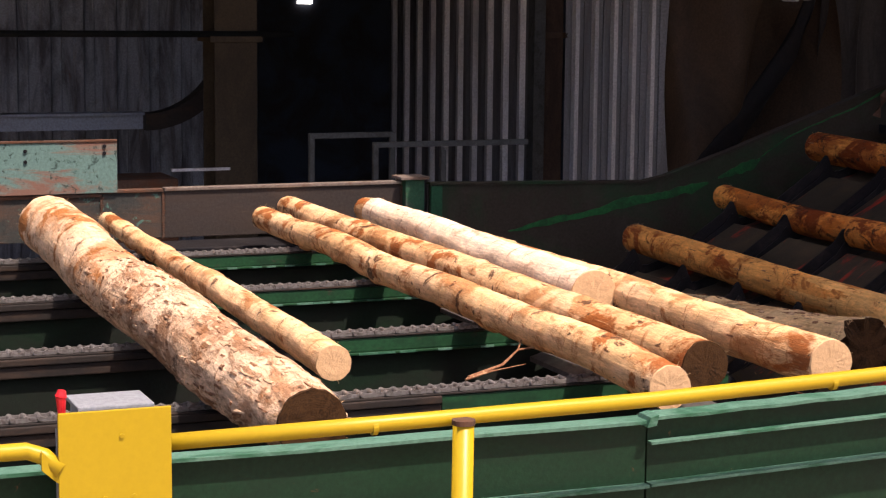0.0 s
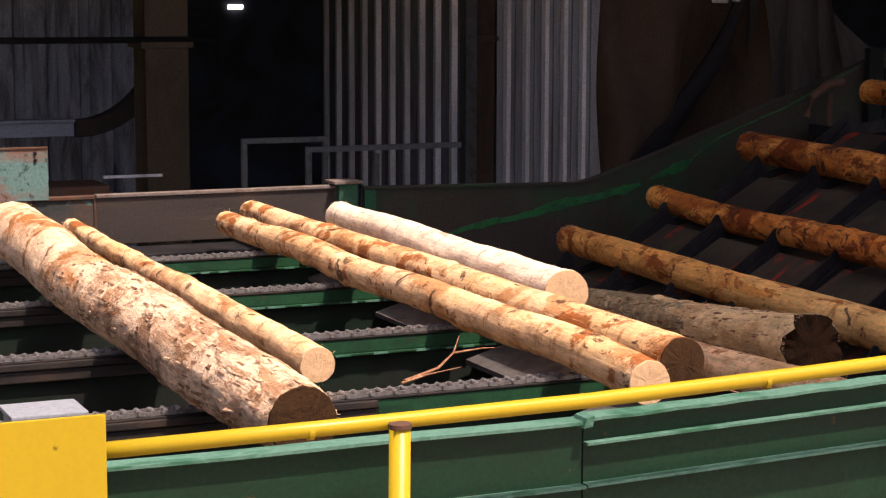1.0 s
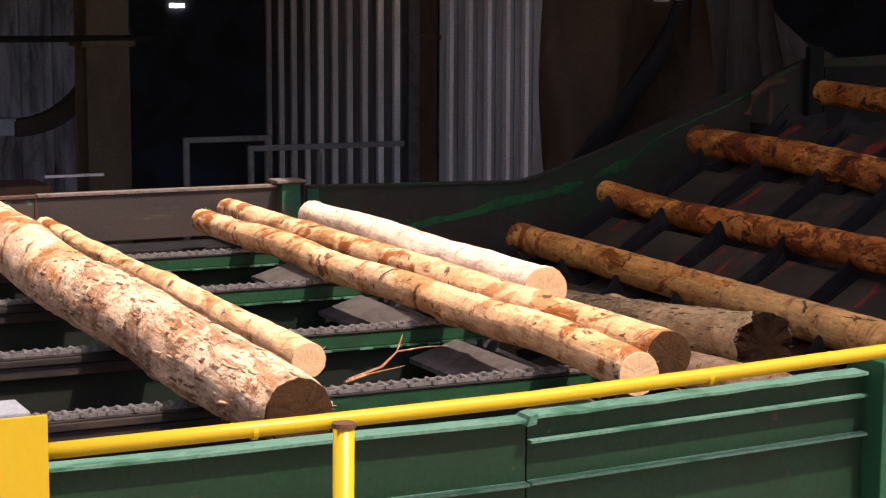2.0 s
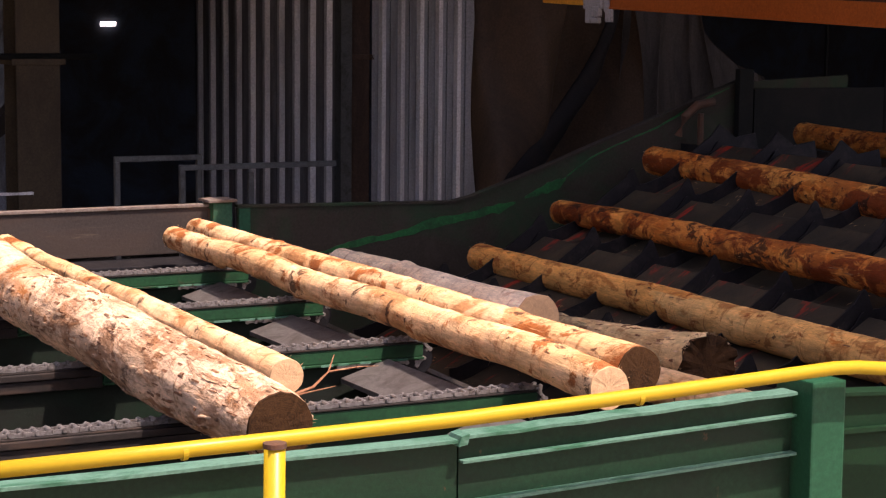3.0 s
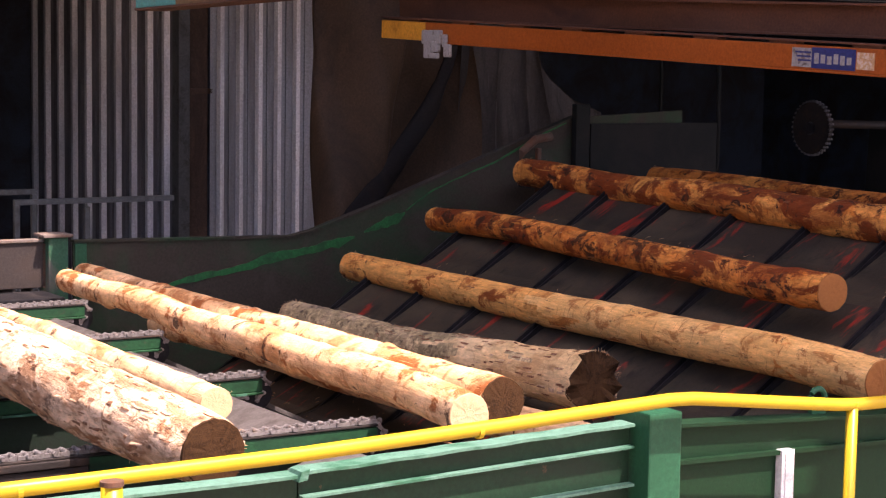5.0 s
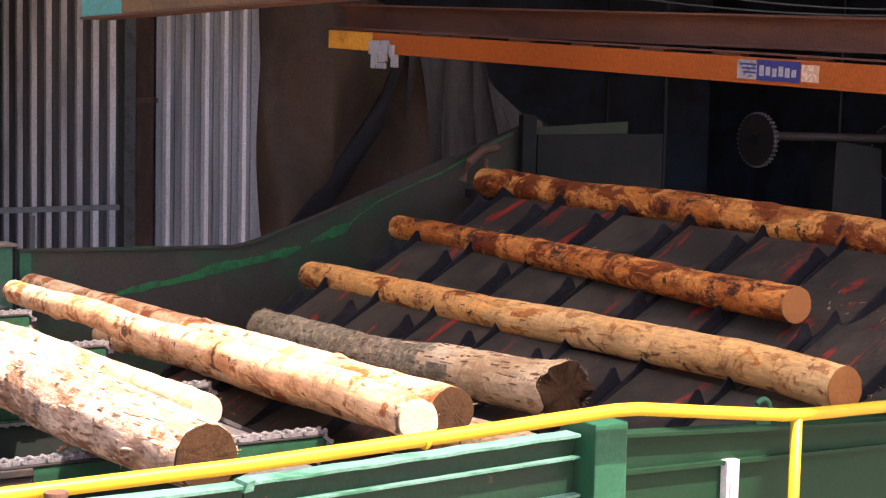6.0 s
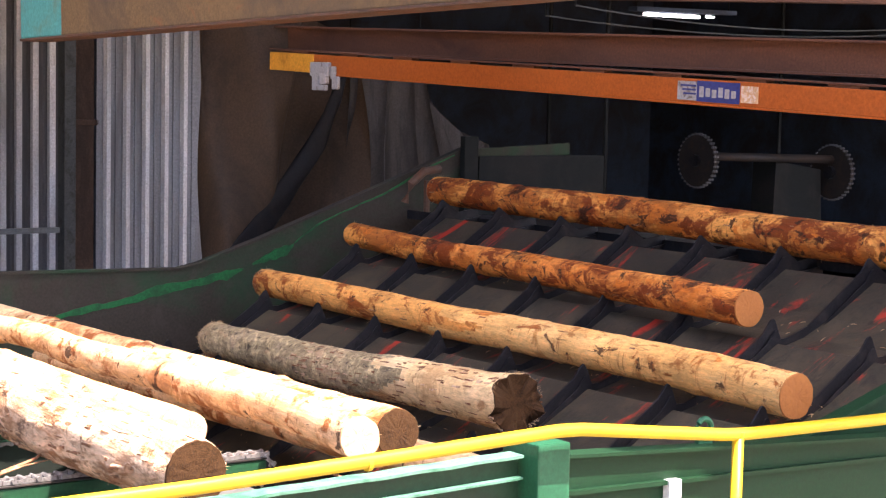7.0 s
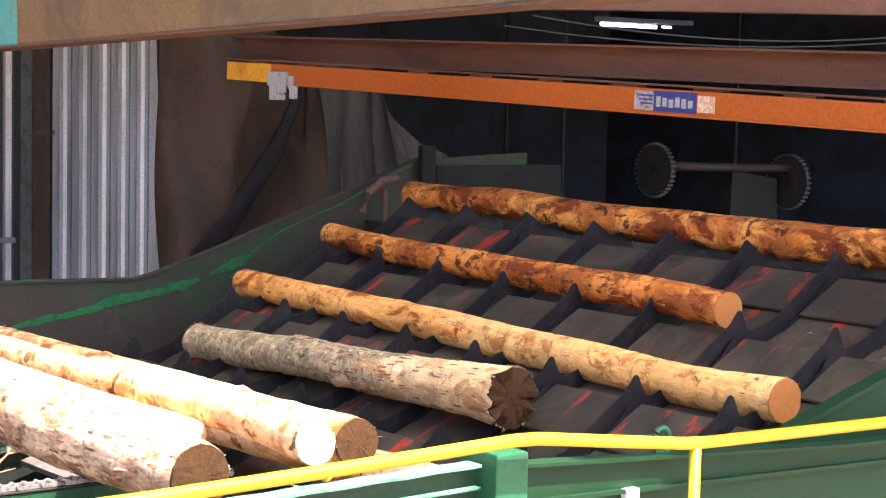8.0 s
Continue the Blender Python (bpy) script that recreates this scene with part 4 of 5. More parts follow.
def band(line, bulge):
    """A dark strip along (x, z, half width), lying on the sheet as the shade of a fold."""
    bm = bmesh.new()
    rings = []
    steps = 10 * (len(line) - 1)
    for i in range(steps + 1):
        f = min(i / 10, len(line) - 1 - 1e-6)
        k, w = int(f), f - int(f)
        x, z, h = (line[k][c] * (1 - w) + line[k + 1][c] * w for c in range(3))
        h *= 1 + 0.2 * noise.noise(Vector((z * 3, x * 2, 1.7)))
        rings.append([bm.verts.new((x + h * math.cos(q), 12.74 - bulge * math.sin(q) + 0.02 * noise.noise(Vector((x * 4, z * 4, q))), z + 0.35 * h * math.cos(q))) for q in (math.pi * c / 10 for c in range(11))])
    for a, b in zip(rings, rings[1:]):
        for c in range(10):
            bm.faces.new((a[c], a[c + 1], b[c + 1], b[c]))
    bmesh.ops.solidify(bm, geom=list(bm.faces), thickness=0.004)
    part("dark_fold", bm, M_FOLD_SHADE, t, "dark strip put in for the shade of a fold", smooth=True)


# diagonal fold shade, put on the sheet as a dark strip
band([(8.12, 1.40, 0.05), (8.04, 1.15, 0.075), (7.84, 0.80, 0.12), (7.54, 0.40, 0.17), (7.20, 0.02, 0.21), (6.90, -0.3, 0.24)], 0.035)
for x in (7.1, 8.3):
    hanger(t, x, 12.9, 1.75 if x > 8 else 2.18)

t = thing("tarpaulin", "grey tarpaulin gathered in narrow folds over the wall end", "tarpaulin")
bm = bmesh.new()
drape(bm, [((8.28, 1.7), (8.22, -0.3)), ((8.62, 1.62), (8.62, -0.2)), ((8.86, 1.55), (9.02, -0.1)), ((8.98, 1.40), (9.30, 0.0))], 110,
      lambda u, v: -0.10 + 0.075 * (abs(math.sin(9.5 * u * (1 - 0.15 * v) + 0.8 * math.sin(3 * v))) ** 0.5) + soft(u, v, 2.2, 0.5))
part("sheet", bm, M_CLOTH_GREY, t, smooth=True)
bm = bmesh.new()
drape(bm, [((8.80, 1.60), (9.00, 0.0)), ((8.98, 1.36), (9.25, 0.1)), ((9.18, 1.13), (9.5, 0.2)), ((9.40, 0.96), (9.7, 0.25)), ((9.56, 0.89), (9.75, 0.3)), ((9.64, 0.86), (9.80, 0.4))], 70,
      lambda u, v: -0.02 + 0.05 * math.sin(5.5 * u + 3 * v) + soft(u, v, 5.2, 0.6))
part("swag", bm, M_CLOTH_GREY, t, smooth=True)
for x, z in ((8.30, 1.68), (8.97, 1.38)):
    hanger(t, x, 12.9, z)


def hand_rail(pts, label):
    t = thing("tube_railing", label, "railing", "grey railings by the doorway")
    for a, b in pts:
        bm = bmesh.new()
        d = Vector(b) - Vector(a)
        if abs(d.z) > abs(d.x):
            box(bm, a[0] - 0.02, a[0] + 0.02, a[1] - 0.02, a[1] + 0.02, min(a[2], b[2]), max(a[2], b[2]), 0.003)
            part("upright", bm, M_TUBE, t)
        else:
            box(bm, a[0] - 0.02, b[0] + 0.02, a[1] - 0.02, a[1] + 0.02, a[2] - 0.02, a[2] + 0.02, 0.003)
            part("bar", bm, M_TUBE, t)


hand_rail([((4.37, 13.5, 0.285), (5.0, 13.5, 0.285)), ((4.37, 13.5, 0.265), (4.37, 13.5, -1.8)), ((5.0, 13.5, 0.265), (5.0, 13.5, -1.8))], "dull grey square tube railing by the dark doorway")
hand_rail([((4.76, 13.2, 0.235), (5.95, 13.2, 0.205)), ((4.76, 13.2, 0.215), (4.76, 13.2, -1.8)), ((5.29, 13.2, 0.19), (5.29, 13.2, -1.8))], "dull grey square tube railing in front of the ribbed sheet")

# things before the far left wall
t = thing("wall_pipe", "dark horizontal pipe along the ribbed wall", "pipe")
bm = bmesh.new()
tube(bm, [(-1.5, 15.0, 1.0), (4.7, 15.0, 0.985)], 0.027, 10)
part("pipe", bm, M_BLACK_GREEN, t, smooth=True)
t = thing("pale_blue_beam", "pale blue steel channel beam ending in a rusty curved chute", "beam")
bm = bmesh.new()
box(bm, -1.5, 3.70, 16.0, 16.10, 0.165, 0.285, 0.006)
part("channel", bm, M_BLUE, t)
bm = bmesh.new()
box(bm, -1.5, 3.70, 15.94, 16.12, 0.287, 0.31, 0.004)
part("top_flange", bm, M_BLUE, t)
bm = bmesh.new()
for k in range(12):
    a0, a1 = math.radians(-90 + k * 5.5), math.radians(-90 + (k + 1) * 5.5)
    c = (3.70, 0.98)
    prism(bm, [(c[0] + 0.82 * math.cos(a0), c[1] + 0.82 * math.sin(a0)), (c[0] + 0.82 * math.cos(a1), c[1] + 0.82 * math.sin(a1)), (c[0] + 0.68 * math.cos(a1), c[1] + 0.68 * math.sin(a1)), (c[0] + 0.68 * math.cos(a0), c[1] + 0.68 * math.sin(a0))], 15.9, 16.1)
bmesh.ops.remove_doubles(bm, verts=bm.verts, dist=0.001)
part("curved_chute", bm, M_STRIP, t, "rusty curved chute end")
t = thing("timber_block", "dark dusty block behind the back fence", "block")
bm = bmesh.new()
box(bm, 3.0, 3.5, 14.0, 14.5, -1.8, -0.05, 0.02)
part("block", bm, M_RUSTY, t)
bm = bmesh.new()
box(bm, 3.5, 3.95, 14.2, 14.24, -0.02, 0.0)
part("shelf", bm, M_ZINC, t)
# glowing pane put on the wall for light through a small gap
bm = bmesh.new()
box(bm, 8.52, 8.74, 26.97, 27.0, 1.09, 1.15)
structure("bright_gap_1", bm, M_LIT, "small glowing pane for a bright gap in the back wall", "window")

# ---- logs ----
CUT = ring_grain("fresh_cut_end", (0.62, 0.40, 0.21), (0.40, 0.21, 0.08), 62, dirt_lo=0.66)
CUT_TAN = ring_grain("tan_cut_end", (0.37, 0.135, 0.026), (0.20, 0.060, 0.012), 48, dirt_lo=0.66, seed=3)
CUT_DARK = ring_grain("weathered_dark_end", (0.042, 0.021, 0.009), (0.125, 0.058, 0.017), 34, dirt=(0.004, 0.003, 0.003), dirt_lo=0.44, seed=5, mix=0.24, gloss=0.1, warp=22.0)
CREAM, TANNED = (0.80, 0.535, 0.295), (0.70, 0.41, 0.175)
STAIN, BARK = (0.30, 0.088, 0.016), (0.060, 0.026, 0.013)


def make_log(label, length, r0, r1, skin, end0, end1, seed, bend=0.02, flare=0.0, rough=1.0, fuzz=14, ragged=0.0, split=None, flakes=0):
    """A log along +y from its near end at the origin: trunk, two cut ends, torn fibres and scraps of bark."""
    rnd = random.Random(seed)
    t = thing("log", label, "log", "logs on the infeed")
    rings, seg = int(length * 20), 36
    knots = [(rnd.uniform(0.05, 0.95), rnd.uniform(0, math.tau), rnd.uniform(0.003, 0.016), rnd.uniform(0.02, 0.06)) for _ in range(int(length * 4))]
    off = seed * 3.7

    def sway(y, c):
        """The trunk's wander off its axis, nothing at both ends."""
        a, b = (noise.noise(Vector((q * 0.9, off, c))) for q in (0.0, length))
        return noise.noise(Vector((y * 0.9, off, c))) - a - (b - a) * y / length

    def place(v, a, lift=0.0):
        y = v * length
        r = r0 + (r1 - r0) * v + flare * math.exp(-v * length / 0.35)
        r *= 1 + 0.035 * rough * noise.noise(Vector((math.cos(a) * 0.8, y * 2.2, off + math.sin(a) * 0.8)))
        r += 0.004 * rough * noise.noise(Vector((math.cos(a) * 2.5, y * 9.0, off + 9 + math.sin(a) * 2.5)))
        r += 0.0022 * rough * noise.noise(Vector((math.cos(a) * 7, y * 26.0, off + 3 + math.sin(a) * 7)))
        for kv, ka, kh, kw in knots:
            dy = (v - kv) * length
            if abs(dy) < 0.15:
                da = math.atan2(math.sin(a - ka), math.cos(a - ka)) * r
                r += kh * math.exp(-(dy * dy + da * da) / (kw * kw))
        r += lift
        cx = bend * math.sin(v * math.pi) + 0.030 * sway(y, 1.0)
        cz = 0.25 * bend * math.sin(v * math.pi) + 0.010 * sway(y, 7.0)
        return Vector((cx + r * math.cos(a), y, cz + r * math.sin(a)))

    bm = bmesh.new()
    grid = []
    for j in range(rings + 1):
        row = []
        for k in range(seg):
            p = place(j / rings, math.tau * k / seg)
            if ragged and j < 5:
                p.y += ragged * (5 - j) / 5 * noise.noise(Vector((math.cos(math.tau * k / seg) * 3, math.sin(math.tau * k / seg) * 3, off)))
            row.append(bm.verts.new(p))
        grid.append(row)
    for a, b in zip(grid, grid[1:]):
        for k in range(seg):
            f = bm.faces.new((a[k], a[(k + 1) % seg], b[(k + 1) % seg], b[k]))
            if split:
                w = math.tau * k / seg
                f.material_index = int(a[k].co.y + 0.7 * noise.noise(Vector((math.cos(w) * 1.5, math.sin(w) * 1.5, a[k].co.y * 3 + off))) > split[0])
    ends = []
    for row in (grid[0], grid[-1]):
        ends.append([v.co.copy() for v in row])
    trunk = part("trunk", bm, skin, t, smooth=True)
    if split:
        trunk.data.materials.append(split[1])
    for ring, mat_end, way, nm in ((ends[0], end0, -1, "near"), (ends[1], end1, 1, "far")):
        bm = bmesh.new()
        mid = sum(ring, Vector()) / seg
        loops = []
        for s, dy in ((1.0, 0.0), (0.975, 0.007), (0.62, 0.008), (0.28, 0.007)):
            loops.append([bm.verts.new(mid + (p - mid) * s + Vector((0, way * dy + 0.0015 * noise.noise(p * 90) + (p.y - mid.y) * (s ** 4 - s), 0))) for p in ring])
        for a, b in zip(loops, loops[1:]):
            for k in range(seg):
                bm.faces.new((a[k], a[(k + 1) % seg], b[(k + 1) % seg], b[k]))
        bm.faces.new(loops[-1])
        part("cut_end", bm, mat_end, t)
    bm = bmesh.new()
    for _ in range(fuzz * 6):
        v = rnd.choice((rnd.uniform(0, 0.01), rnd.uniform(0.985, 1.0), rnd.uniform(0.985, 1.0), rnd.random(), rnd.random()))
        a = rnd.uniform(0, math.tau)
        p = place(v, a)
        out = Vector((math.cos(a), 0, math.sin(a)))
        ln = rnd.uniform(0.005, 0.016)
        d = (out * rnd.uniform(0.2, 1.0) + Vector((rnd.uniform(-0.5, 0.5), rnd.uniform(-1.5, 1.5), 0))).normalized()
        tube(bm, [p - out * 0.003, p + d * ln * 0.5, p + d * ln + out * ln * 0.2], [0.0010, 0.0007, 0.0003], 4)
    part("fibre_fuzz", bm, M_SPLINTER, trunk, "pale torn wood fibres")["kind"] = "stuff"
    for nm, mt, count, words in (("bark_litter", M_BARK_CHIP, fuzz // 2 + flakes, "thin scraps of brown bark"), ("flake_cover", M_FLAKE, flakes, "pale lifted flakes of inner bark")):
        bm = bmesh.new()
        for _ in range(count):
            v, a = rnd.random() * (0.62 if flakes else 1.0), rnd.uniform(0, math.tau)
            w, ln = rnd.uniform(0.015, 0.05), rnd.uniform(0.02, 0.075) / length
            q = [(v - ln * 0.5, a - w), (v + ln * 0.5, a - w * 0.6), (v + ln * 0.6, a + w * 0.8), (v - ln * 0.4, a + w)]
            hi = [bm.verts.new(place(min(1, max(0, u)), b, rnd.uniform(0.0, 0.0035))) for u, b in q]
            lo = [bm.verts.new(place(min(1, max(0, u)), b, -0.003)) for u, b in q]
            bm.faces.new(hi)
            for k in range(4):
                bm.faces.new((hi[k], lo[k], lo[(k + 1) % 4], hi[(k + 1) % 4]))
        if count:
            part(nm, bm, mt, trunk, words)["kind"] = "stuff"
        else:
            bm.free()
    return t


skin_pale = log_skin("peeled_pale_log", CREAM, TANNED, STAIN, BARK, 0.56, 0.60, 1.0)
skin_pale2 = log_skin("peeled_spotted_log", CREAM, TANNED, STAIN, BARK, 0.535, 0.585, 4.0)
skin_pale3 = log_skin("peeled_patched_log", CREAM, TANNED, STAIN, BARK, 0.535, 0.585, 31.0)
skin_white = log_skin("chalky_white_log", (0.86, 0.71, 0.53), (0.82, 0.62, 0.42), STAIN, (0.30, 0.22, 0.16), 0.64, 0.64, 7.0)
skin_bark = log_skin("half_barked_log", (0.78, 0.55, 0.355), (0.66, 0.41, 0.235), (0.33, 0.145, 0.058), (0.10, 0.05, 0.028), 0.57, 0.62, 10.0, shaggy=True)
skin_smooth = log_skin("smooth_bark_log", (0.80, 0.57, 0.37), (0.70, 0.45, 0.26), (0.36, 0.13, 0.03), (0.11, 0.05, 0.028), 0.53, 0.60, 11.0)
skin_grey = log_skin("grey_barked_log", (0.52, 0.40, 0.27), (0.46, 0.29, 0.15), (0.20, 0.10, 0.05), (0.07, 0.05, 0.035), 0.58, 0.62, 13.0, grey=(0.30, 0.235, 0.125))
skin_torn = log_skin("torn_pink_wood", (0.78, 0.57, 0.31), (0.68, 0.46, 0.21), (0.38, 0.20, 0.08), (0.16, 0.09, 0.045), 0.57, 0.63, 14.0)
skin_amber = log_skin("amber_peeled_log", (0.74, 0.325, 0.070), (0.60, 0.205, 0.036), (0.17, 0.032, 0.004), (0.030, 0.010, 0.005), 0.508, 0.565, 16.0, crisp=True)
skin_red = log_skin("red_brown_peeled_log", (0.74, 0.315, 0.066), (0.56, 0.175, 0.030), (0.16, 0.030, 0.004), (0.030, 0.010, 0.005), 0.512, 0.555, 21.0, crisp=True)
skin_streak = log_skin("streaky_amber_log", (0.76, 0.37, 0.098), (0.66, 0.275, 0.060), (0.26, 0.060, 0.008), (0.05, 0.020, 0.010), 0.575, 0.61, 26.0, crisp=True)
skin_straw = log_skin("torn_straw_log", (0.80, 0.47, 0.17), (0.72, 0.37, 0.105), (0.30, 0.085, 0.014), (0.06, 0.025, 0.012), 0.60, 0.62, 36.0, crisp=True)


LOG_BIG = make_log("thick half-barked log with a dark weathered butt on the deck chains", 4.70, 0.134, 0.150, skin_bark, CUT_DARK, CUT, 1, -0.028, -0.026, 2.0, 40, split=(2.3, skin_smooth), flakes=260)
LOG_THIN = make_log("thin pale peeled log beside a thick log on the chains", 4.42, 0.066, 0.050, skin_pale, CUT, CUT, 2, 0.02)
LOG_SPOT = make_log("pale peeled log with brown bark spots on the deck chains", 4.98, 0.078, 0.066, skin_pale2, CUT, CUT, 3, -0.02, fuzz=18)
LOG_DARK_BUTT = make_log("pale peeled log with a blackened butt on the deck chains", 5.17, 0.091, 0.070, skin_pale3, CUT_DARK, CUT, 4, 0.02, fuzz=18)
LOG_WHITE = make_log("short chalky white log at the end of the deck", 3.15, 0.102, 0.085, skin_white, CUT, CUT, 5, 0.01)
LOG_FALLING = make_log("tan peeled log that drops off the deck end", 5.0, 0.086, 0.072, skin_pale, CUT, CUT_DARK, 6, 0.01)
LOG_GREY = make_log("grey-barked log with a torn ragged butt on the lowest step", 2.98, 0.118, 0.100, skin_torn, CUT_DARK, CUT, 7, 0.02, 0.028, 1.8, 170, ragged=0.10, split=(0.95, skin_grey), flakes=120)
LOG_AMBER = make_log("amber peeled log with torn fibres on the feeder steps", 4.65, 0.100, 0.084, skin_straw, CUT_TAN, CUT_TAN, 8, 0.02, fuzz=60, split=(2.4, skin_streak))
LOG_RED = make_log("red-brown mottled peeled log on the feeder steps", 3.85, 0.090, 0.075, skin_red, CUT_TAN, CUT_TAN, 9, 0.01, fuzz=16)
LOG_UPPER = make_log("long amber peeled log on the upper feeder steps", 5.0, 0.108, 0.092, skin_amber, CUT_TAN, CUT_TAN, 10, 0.015, fuzz=22)
LOG_TOP = make_log("brown peeled log going over the top of the feeder", 4.6, 0.090, 0.080, skin_red, CUT_TAN, CUT_TAN, 11, 0.01)

# landing and trough behind the top of the feeder
bm = bmesh.new()
prism(bm, [(7.50, 0.50), (7.86, 0.45), (8.50, 0.44), (8.56, 0.0), (9.9, -0.02), (9.9, -0.08), (8.50, -0.06), (8.44, 0.38), (7.84, 0.40), (7.50, 0.44)], 5.3, 10.9)
structure("outfeed_trough", bm, M_BLACK, "black steel landing and trough behind the top of the feeder", "trough")


# ---- loose splinters on the deck ----
def splinter(pts, r, label):
    t = thing("splinter", label, "wood splinter", "splinters on the deck")
    bm = bmesh.new()
    tube(bm, pts, [r * (1 - 0.8 * i / (len(pts) - 1)) for i in range(len(pts))], 5)
    part("shard", bm, M_BARK_CHIP, t)
    return t


for k in range(9):
    rnd = random.Random(300 + k)
    x, y = rnd.uniform(3.75, 4.15), rnd.uniform(5.2, 5.75)
    p = Vector((x, y, -0.075 - 0.53 * max(0.0, x - 3.80)))
    d = Vector((rnd.uniform(-0.12, 0.10), rnd.uniform(-0.1, 0.14), rnd.uniform(0.0, 0.05)))
    splinter([p, p + d * 0.5 + Vector((0, 0, 0.012)), p + d], rnd.uniform(0.006, 0.012), "broken bark stick lying on the slide plate")
splinter([(2.62, 6.27, 0.006), (2.80, 6.38, 0.020), (2.95, 6.58, 0.03), (3.05, 6.75, 0.06)], 0.008, "long torn bark splinter lying across the deck beam")
splinter([(2.60, 6.25, 0.004), (2.72, 6.30, 0.016), (2.90, 6.40, 0.012)], 0.006, "broken wood splinter lying across the chain")
splinter([(2.95, 6.58, 0.03), (3.08, 6.60, 0.035), (3.2, 6.66, 0.02)], 0.005, "small torn splinter on the deck")


# ---- what moves ----
def log_pose(near, far, roll):
    return along(None, near, far, roll)


DECK_SPEED = 0.182
DECK_RUN = [(t, DECK_SPEED * t) for t in (0.0, 2.0, 4.0, 6.0, 8.0)]
# the turn of a feeder log in degrees as it is rolled up its step
STEP_ROLL = {0.0: 0, 1.7: 0, 2.2: 60, 2.8: 140, 3.5: 165, 4.6: 215, 5.2: 250, 5.8: 285, 6.0: 295, 6.5: 320, 7.0: 335, 7.5: 340, 7.8: 390, 8.0: 440}


def moved(p, dx, dz=0.0):
    return (p[0] + dx, p[1], p[2] + dz)


def motions():
    for link, start, y in CHAINS:
        end = DECK_END[y] - 0.03
        over = start + DECK_SPEED * 8.0 > end
        rows = []
        for t in ([k * 0.25 for k in range(33)] if over else (0.0, 8.0)):
            x = start + DECK_SPEED * t
            a = min(max((x - end) / 0.06, 0.0), math.pi)
            back = max(0.0, x - end - 0.06 * math.pi)
            rows.append((t, pose(min(x, end) + 0.06 * math.sin(a) - back, y, -0.06 + 0.06 * math.cos(a), 0, math.degrees(a), 0)))
        walk(link, rows)
    near, far = (2.147, 6.38, 0.068), (2.285, 10.8, 0.052)
    walk(LOG_THIN, [(t, log_pose(moved(near, d), moved(far, d), 40)) for t, d in DECK_RUN])
    # time, x and y of the near end
    walk(LOG_BIG, [(t, log_pose((x, y, 0.122), (1.80 + DECK_SPEED * t, y + 4.68, 0.150), 0)) for t, x, y in ((0.0, 1.705, 5.26), (1.7, 2.02, 5.34), (2.8, 2.215, 5.37), (3.5, 2.33, 5.38), (6.0, 2.745, 5.40), (8.0, 3.12, 5.46))])
    # time, x and z of the near end, x and z of the far end, turn
    for ob, y0, y1, rows in (
        (LOG_SPOT, 5.58, 10.56, ((0.0, 3.055, 0.076, 3.13, 0.066, 100), (1.7, 3.35, 0.087, 3.445, 0.066, 103), (2.8, 3.54, 0.095, 3.70, 0.066, 107), (3.5, 3.61, 0.098, 3.89, 0.06, 109), (4.6, 3.64, 0.108, 4.08, 0.02, 112), (6.0, 3.66, 0.128, 4.12, 0.0, 118), (7.0, 3.655, 0.145, 4.15, -0.01, 124), (8.0, 3.645, 0.162, 4.17, -0.015, 140))),
        (LOG_DARK_BUTT, 5.80, 10.95, ((0.0, 3.313, 0.092, 3.405, 0.070, 10), (1.7, 3.61, 0.093, 3.735, 0.070, 13), (2.8, 3.805, 0.096, 4.0, 0.062, 18), (3.5, 3.885, 0.100, 4.16, 0.03, 20), (4.6, 3.93, 0.10, 4.36, -0.01, 24), (6.0, 3.953, 0.10, 4.39, -0.02, 26), (8.0, 3.97, 0.10, 4.40, -0.02, 29))),
        (LOG_GREY, 6.95, 9.93, ((0.0, 4.76, -0.15, 4.80, -0.37, 0), (1.0, 4.83, -0.145, 4.84, -0.36, 8), (1.7, 4.866, -0.149, 4.88, -0.36, 15), (2.8, 4.95, -0.165, 4.95, -0.33, 40), (3.5, 4.997, -0.16, 5.03, -0.29, 55), (4.6, 5.165, -0.105, 5.18, -0.195, 95), (5.2, 5.25, -0.12, 5.29, -0.215, 120), (5.8, 5.335, -0.128, 5.39, -0.225, 145), (6.0, 5.36, -0.118, 5.41, -0.205, 150), (6.5, 5.39, -0.10, 5.44, -0.175, 165), (7.0, 5.414, -0.083, 5.47, -0.147, 170), (7.4, 5.44, -0.075, 5.48, -0.135, 172), (7.8, 5.575, -0.045, 5.565, -0.095, 215), (8.0, 5.626, -0.03, 5.65, -0.112, 240))),
    ):
        walk(ob, [(t, log_pose((xa, y0, za), (xb, y1, zb), turn)) for t, xa, za, xb, zb, turn in rows])
    near, far = (3.61, 7.28, 0.104), (3.765, 10.42, 0.088)
    rows = [(t, log_pose(moved(near, DECK_SPEED * t), moved(far, DECK_SPEED * t), 60)) for t in (0.0, 1.0, 1.8)]
    rows += [(2.2, log_pose((4.02, 7.28, 0.09), (4.22, 10.42, 0.04), 75)), (2.45, log_pose((4.16, 7.28, 0.065), (4.50, 10.42, -0.05), 130)),
             (2.7, log_pose((4.265, 7.28, 0.046), (4.73, 10.42, -0.11), 180)), (3.5, log_pose((4.275, 7.28, 0.05), (4.75, 10.42, -0.11), 180)), (3.9, log_pose((4.50, 7.30, -0.12), (4.86, 10.42, -0.18), 225)), (4.2, log_pose((4.85, 7.34, -0.29), (5.01, 10.42, -0.30), 270)), (8.0, log_pose((4.86, 7.34, -0.30), (5.02, 10.42, -0.30), 275))]
    walk(LOG_WHITE, rows)
